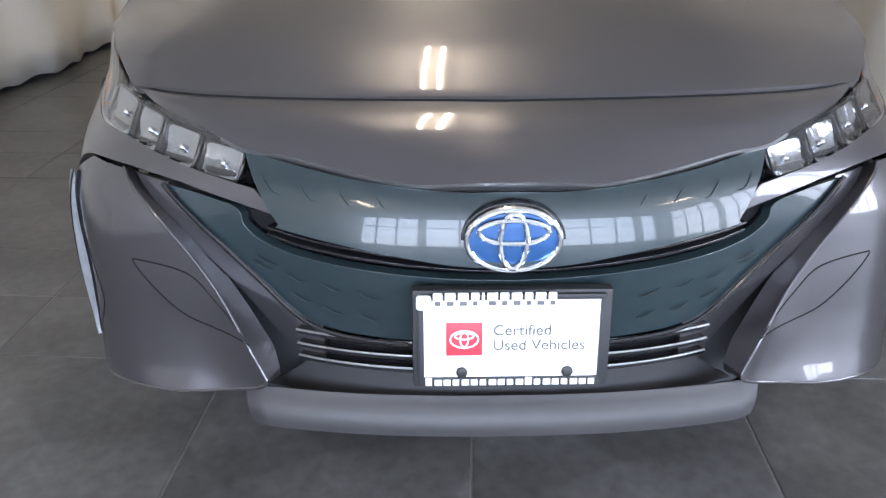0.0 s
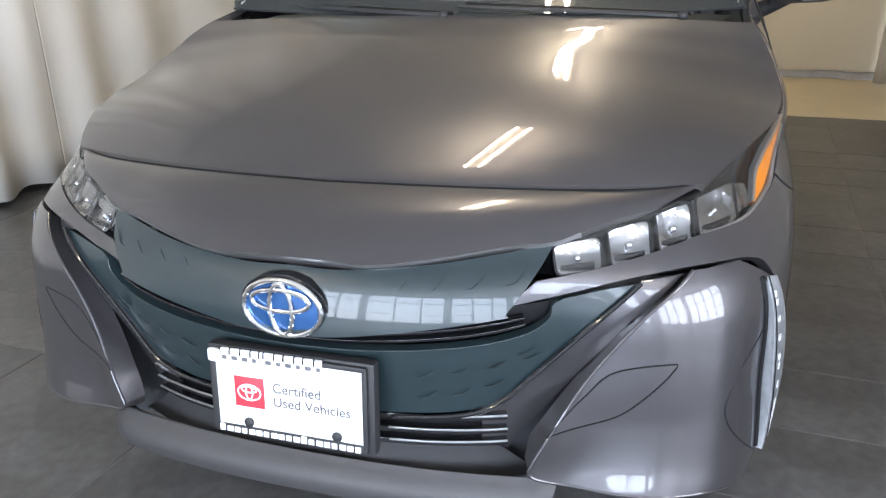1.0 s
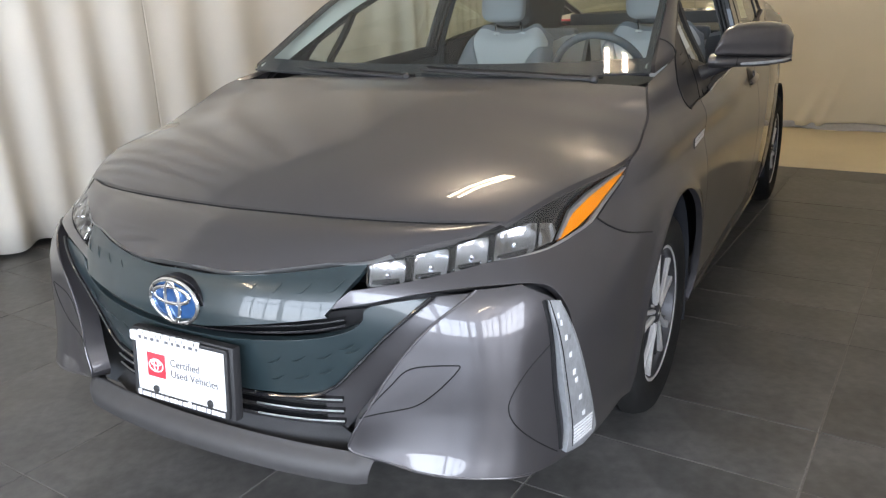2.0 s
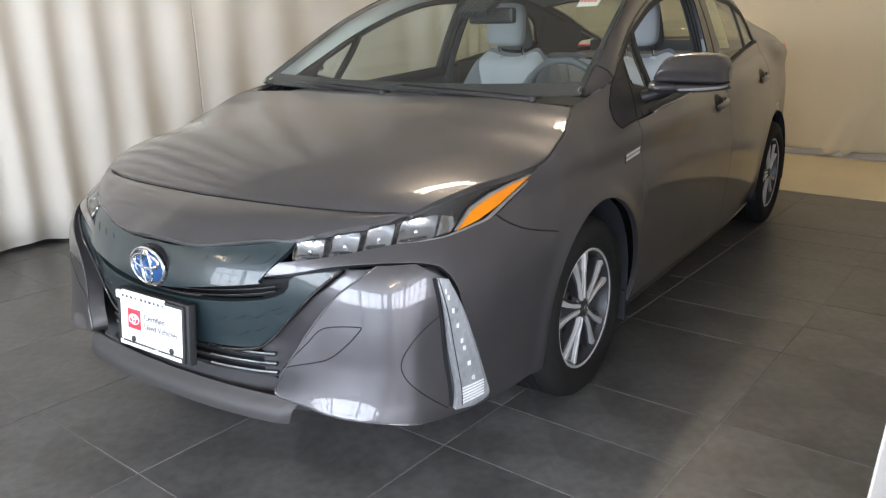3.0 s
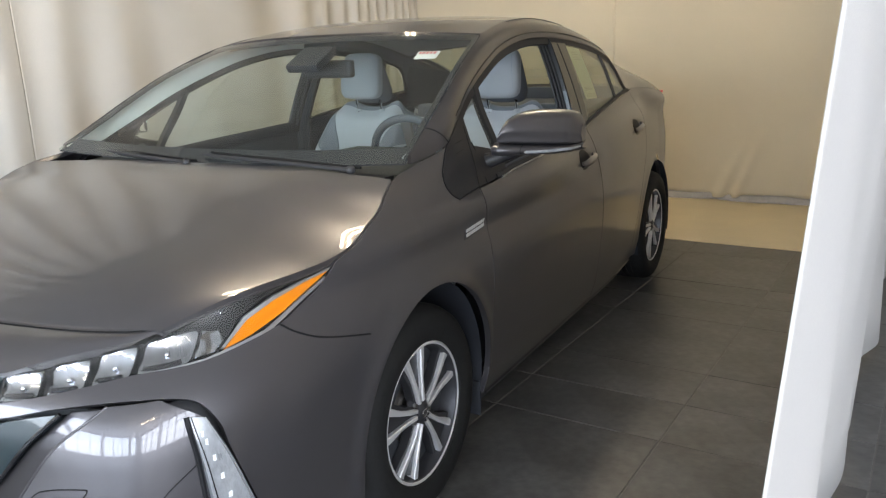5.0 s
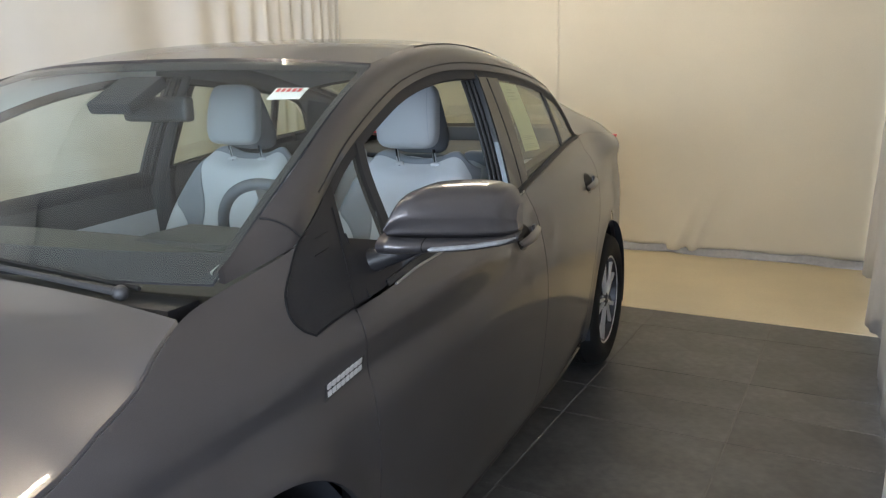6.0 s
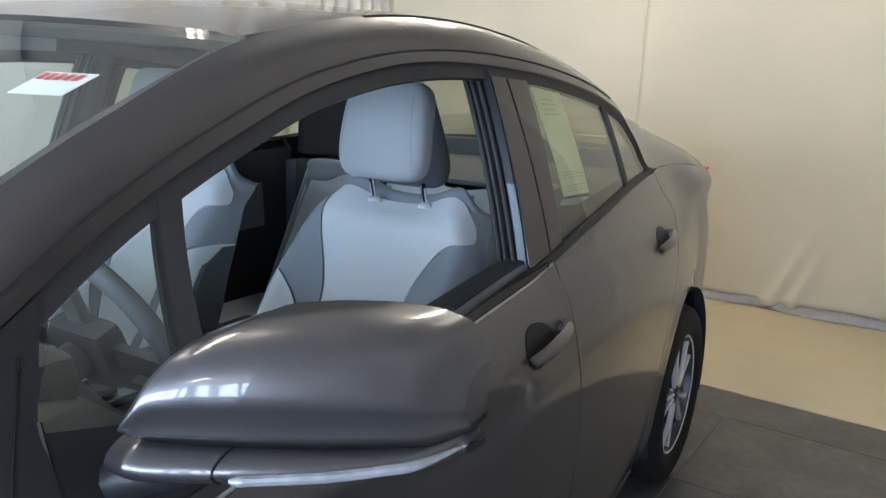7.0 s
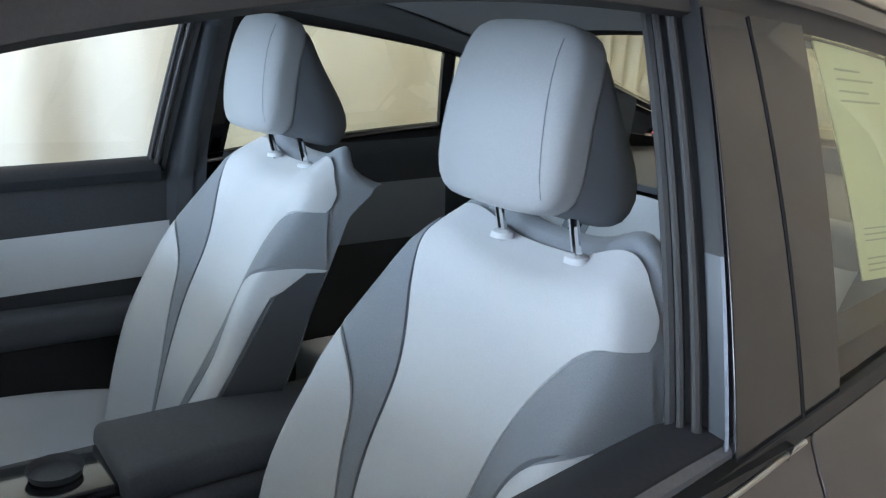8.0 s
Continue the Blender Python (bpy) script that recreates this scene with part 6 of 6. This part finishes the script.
# door linings
for s in (-1, 1):
    def lining(u, v, s=s):
        y = 1.36 + 1.10 * u
        z = 0.30 + (belt(y) + 0.018 - 0.30) * v
        return np.array((s * (0.752 - 0.030 * math.sin(math.pi * v) + 0.012 * v), y, z))
    door = skin("door_lining", lining, 20, 20, CABIN, car, (-s, 0, 0), 0.04, "black door lining with a pale insert")
    skin("lining_insert", lining, 14, 6, SEAT_LIGHT, door, (-s, 0, 0), 0.01, "pale grey door insert", 0.08, 0.96, 0.62, 0.80, off=0.004)
    part("door_armrest", box(-0.06, 0.03, 0.0, 0.62, -0.05, 0.03, 0.025, Matrix.Translation((s * 0.70, 1.72, 0.66)), 3), INTERIOR, door)

    def lining2(u, v, s=s):
        y = 2.55 + 0.78 * u
        z = 0.32 + (belt(y) + 0.036 - 0.32) * v
        return np.array((s * (0.735 - 0.055 * u - 0.03 * math.sin(math.pi * v) - 0.03 * ease(0.85, 1.0, v)), y, z))
    door = skin("rear_door_lining", lining2, 16, 16, CABIN, car, (-s, 0, 0), 0.04, "black rear door lining with a grey insert")
    skin("lining_insert", lining2, 12, 5, SEAT_MID, door, (-s, 0, 0), 0.01, "grey door insert", 0.08, 0.82, 0.62, 0.84, off=0.004)
    if s < 0:
        skin("quarter_trim", lambda u, v: np.array((-0.612 + 0.075 * v, 3.352 - 0.072 * v + 0.55 * u, 1.05 + 0.21 * v - 0.06 * u)), 6, 6, INTERIOR, car, (1, 0, 0), 0.03, "black trim behind the rear quarter window")
        part("belt_reel", box(-0.66, -0.60, 3.30, 3.40, 0.60, 1.03, 0.02), INTERIOR, car, "black trim beside the bench")
    # lining of the middle pillar, with the belt
    def pillar_in(u, v, s=s):
        y = 2.395 + 0.09 * u + 0.05 * v
        z = 0.62 + 0.76 * v
        p = side_x(y, z) - 0.045 - 0.02 * math.sin(math.pi * u)
        return np.array((s * min(p, 0.74), y, z))
    pil = skin("pillar_lining", pillar_in, 6, 24, INTERIOR, car, (-s, -0.5, 0), 0.03, "dark grey pillar lining")
    skin("belt_webbing", lambda u, v, s=s: pillar_in(0.35 + 0.4 * u, v) + np.array((-s * 0.012, -0.014, 0)), 2, 20, SEAT_DARK, pil, (-s, -0.5, 0), 0.003, "grey seat belt", 0, 1, 0.05, 0.92)
    skin("pillar_face", lambda u, v, s=s: np.array((s * (side_x(2.5, 0.99 + 0.38 * v) - 0.022 - 0.050 * u), 2.388 + 0.006 * u + 0.055 * v, 0.985 + 0.39 * v)), 3, 16, SATIN_BLACK, pil, (0, -1, 0), 0.01, "smooth edge of the pillar")
    # one channel in two tones: reflection painted below, its dark end above
    for name, v0, v1, mat in (("window_channel", 0.0, 0.44, CHANNEL_REFLECTION), ("channel_tape", 0.44, 1.0, SAIL_BLACK)):
        skin(name, lambda u, v, s=s: np.array((s * (side_x(2.5, 0.99 + 0.38 * v) - 0.008 - 0.016 * u), 2.382 + 0.055 * v, 0.985 + 0.39 * v)), 2, 12, mat, pil, (0, -1, 0), 0.006, "", 0, 1, v0, v1)
    for dx, r in ((0.030, 0.0045), (0.046, 0.004), (0.064, 0.006)):
        part("pillar_seal", tube([(s * (side_x(2.5, 0.99 + 0.38 * v) - dx), 2.384 + 0.055 * v - (0.010 if dx < 0.05 else 0.0), 0.985 + 0.39 * v) for v in np.linspace(0, 1, 10)], r, 8), TRIM, pil, "black rubber pillar seal")
    part("far_window_sill", tube([(s * (side_x(y, belt(y)) - 0.028), y, belt(y) + 0.012) for y in (1.44, 1.8, 2.1, 2.40)], 0.016, 10), INTERIOR, car)
    skin("door_top_pad", lambda u, v, s=s: np.array((s * (side_x(1.44 + 0.95 * u, belt(1.44 + 0.95 * u)) - 0.018 - 0.075 * v), 1.44 + 0.95 * u, belt(1.44 + 0.95 * u) + 0.030 + 0.010 * math.sin(math.pi * v) - 0.022 * v)), 16, 6, SOFT_BLACK, car, (0, 0, 1), 0.03, "black padded top of the door")
# closed front window on the passenger's side
hi_y, hi_z = zip(*q_curve(DOOR_TOP))
pas = [sy(1.555, belt(1.555) + 0.01), sy(2.385, belt(2.385) + 0.01), sy(2.44, 1.355)] + [sy(y, float(np.interp(y, hi_y, hi_z)) - 0.026) for y in (2.3, 2.15, 2.0, 1.8, 1.63)]
pane = panel("front_side_window", shell, pas, GLASS, car, OUT, 0.004, 0.04, -0.01, -1, "closed passenger window")
pane.visible_shadow = False

# inner mirror, sun sensor housing, stickers, wipers
part("camera_cover", box(-0.075, 0.075, -0.07, 0.08, -0.02, 0.015, 0.012, Matrix.Translation((0.0, 1.61, 1.325)) @ Matrix.Rotation(radians(28), 4, "X")), SOFT_BLACK, car, "black sensor cover behind the windscreen")
part("inner_mirror", box(-0.115, 0.115, -0.02, 0.02, -0.034, 0.034, 0.018, Matrix.Translation((0.005, 1.715, 1.285)), 4), TRIM, car, "black inner mirror")
for u, v in ((0.77, 0.80),):
    st = skin("sticker", screen, 2, 2, WHITE, car, (0, -1, 1), 0.001, "white windscreen sticker with red print", u - 0.06, u + 0.06, v - 0.045, v + 0.03, off=-0.008)
    for k in range(5):
        skin("sticker_print", screen, 2, 2, RED, st, (0, -1, 1), 0.0005, "red print", u - 0.050 + 0.020 * k, u - 0.038 + 0.020 * k, v + 0.000, v + 0.022, off=-0.0065)
for pts, name in (([(0.60, 0.985, 1.012), (0.35, 1.000, 1.022), (0.05, 1.020, 1.032), (-0.02, 1.028, 1.036)], "wiper"), ([(-0.05, 0.985, 1.013), (-0.30, 1.010, 1.024), (-0.55, 1.055, 1.034), (-0.66, 1.085, 1.040)], "wiper")):
    wp = part(name, tube(cr(pts, 6), [0.007 - 0.003 * k / 18 for k in range(19)], 8), TRIM, car, "black windscreen wiper")
    part("blade", tube([(p[0] + 0.02, p[1] + 0.022, p[2] + 0.004) for p in cr(pts, 6)], 0.0045, 6), RUBBER, wp)
    bm = bmesh.new()
    bmesh.ops.create_uvsphere(bm, u_segments=12, v_segments=8, radius=0.014, matrix=Matrix.Translation(pts[0]))
    part("pivot", bm, TRIM, wp)
# paper in the rear window
paper = panel("window_sheet", shell, [sy(2.655, 1.112), sy(2.805, 1.107), sy(2.785, 1.345), sy(2.640, 1.357)], PAPER, car, OUT, 0.001, 0.03, -0.016, 1, "pale printed sheet inside the rear window")
for k, (z, w) in enumerate(((1.120, 0.12), (1.126, 0.10), (1.132, 0.12), (1.150, 0.11), (1.156, 0.12), (1.162, 0.09), (1.290, 0.08), (1.300, 0.06), (1.312, 0.075), (1.322, 0.05))):
    panel("print_bar", shell, [sy(2.668, z), sy(2.668 + w, z - 0.002), sy(2.668 + w, z - 0.0005), sy(2.668, z + 0.0015)], FAINT_INK, paper, OUT, 0.0006, 0.03, -0.0145, 1)


tiles()
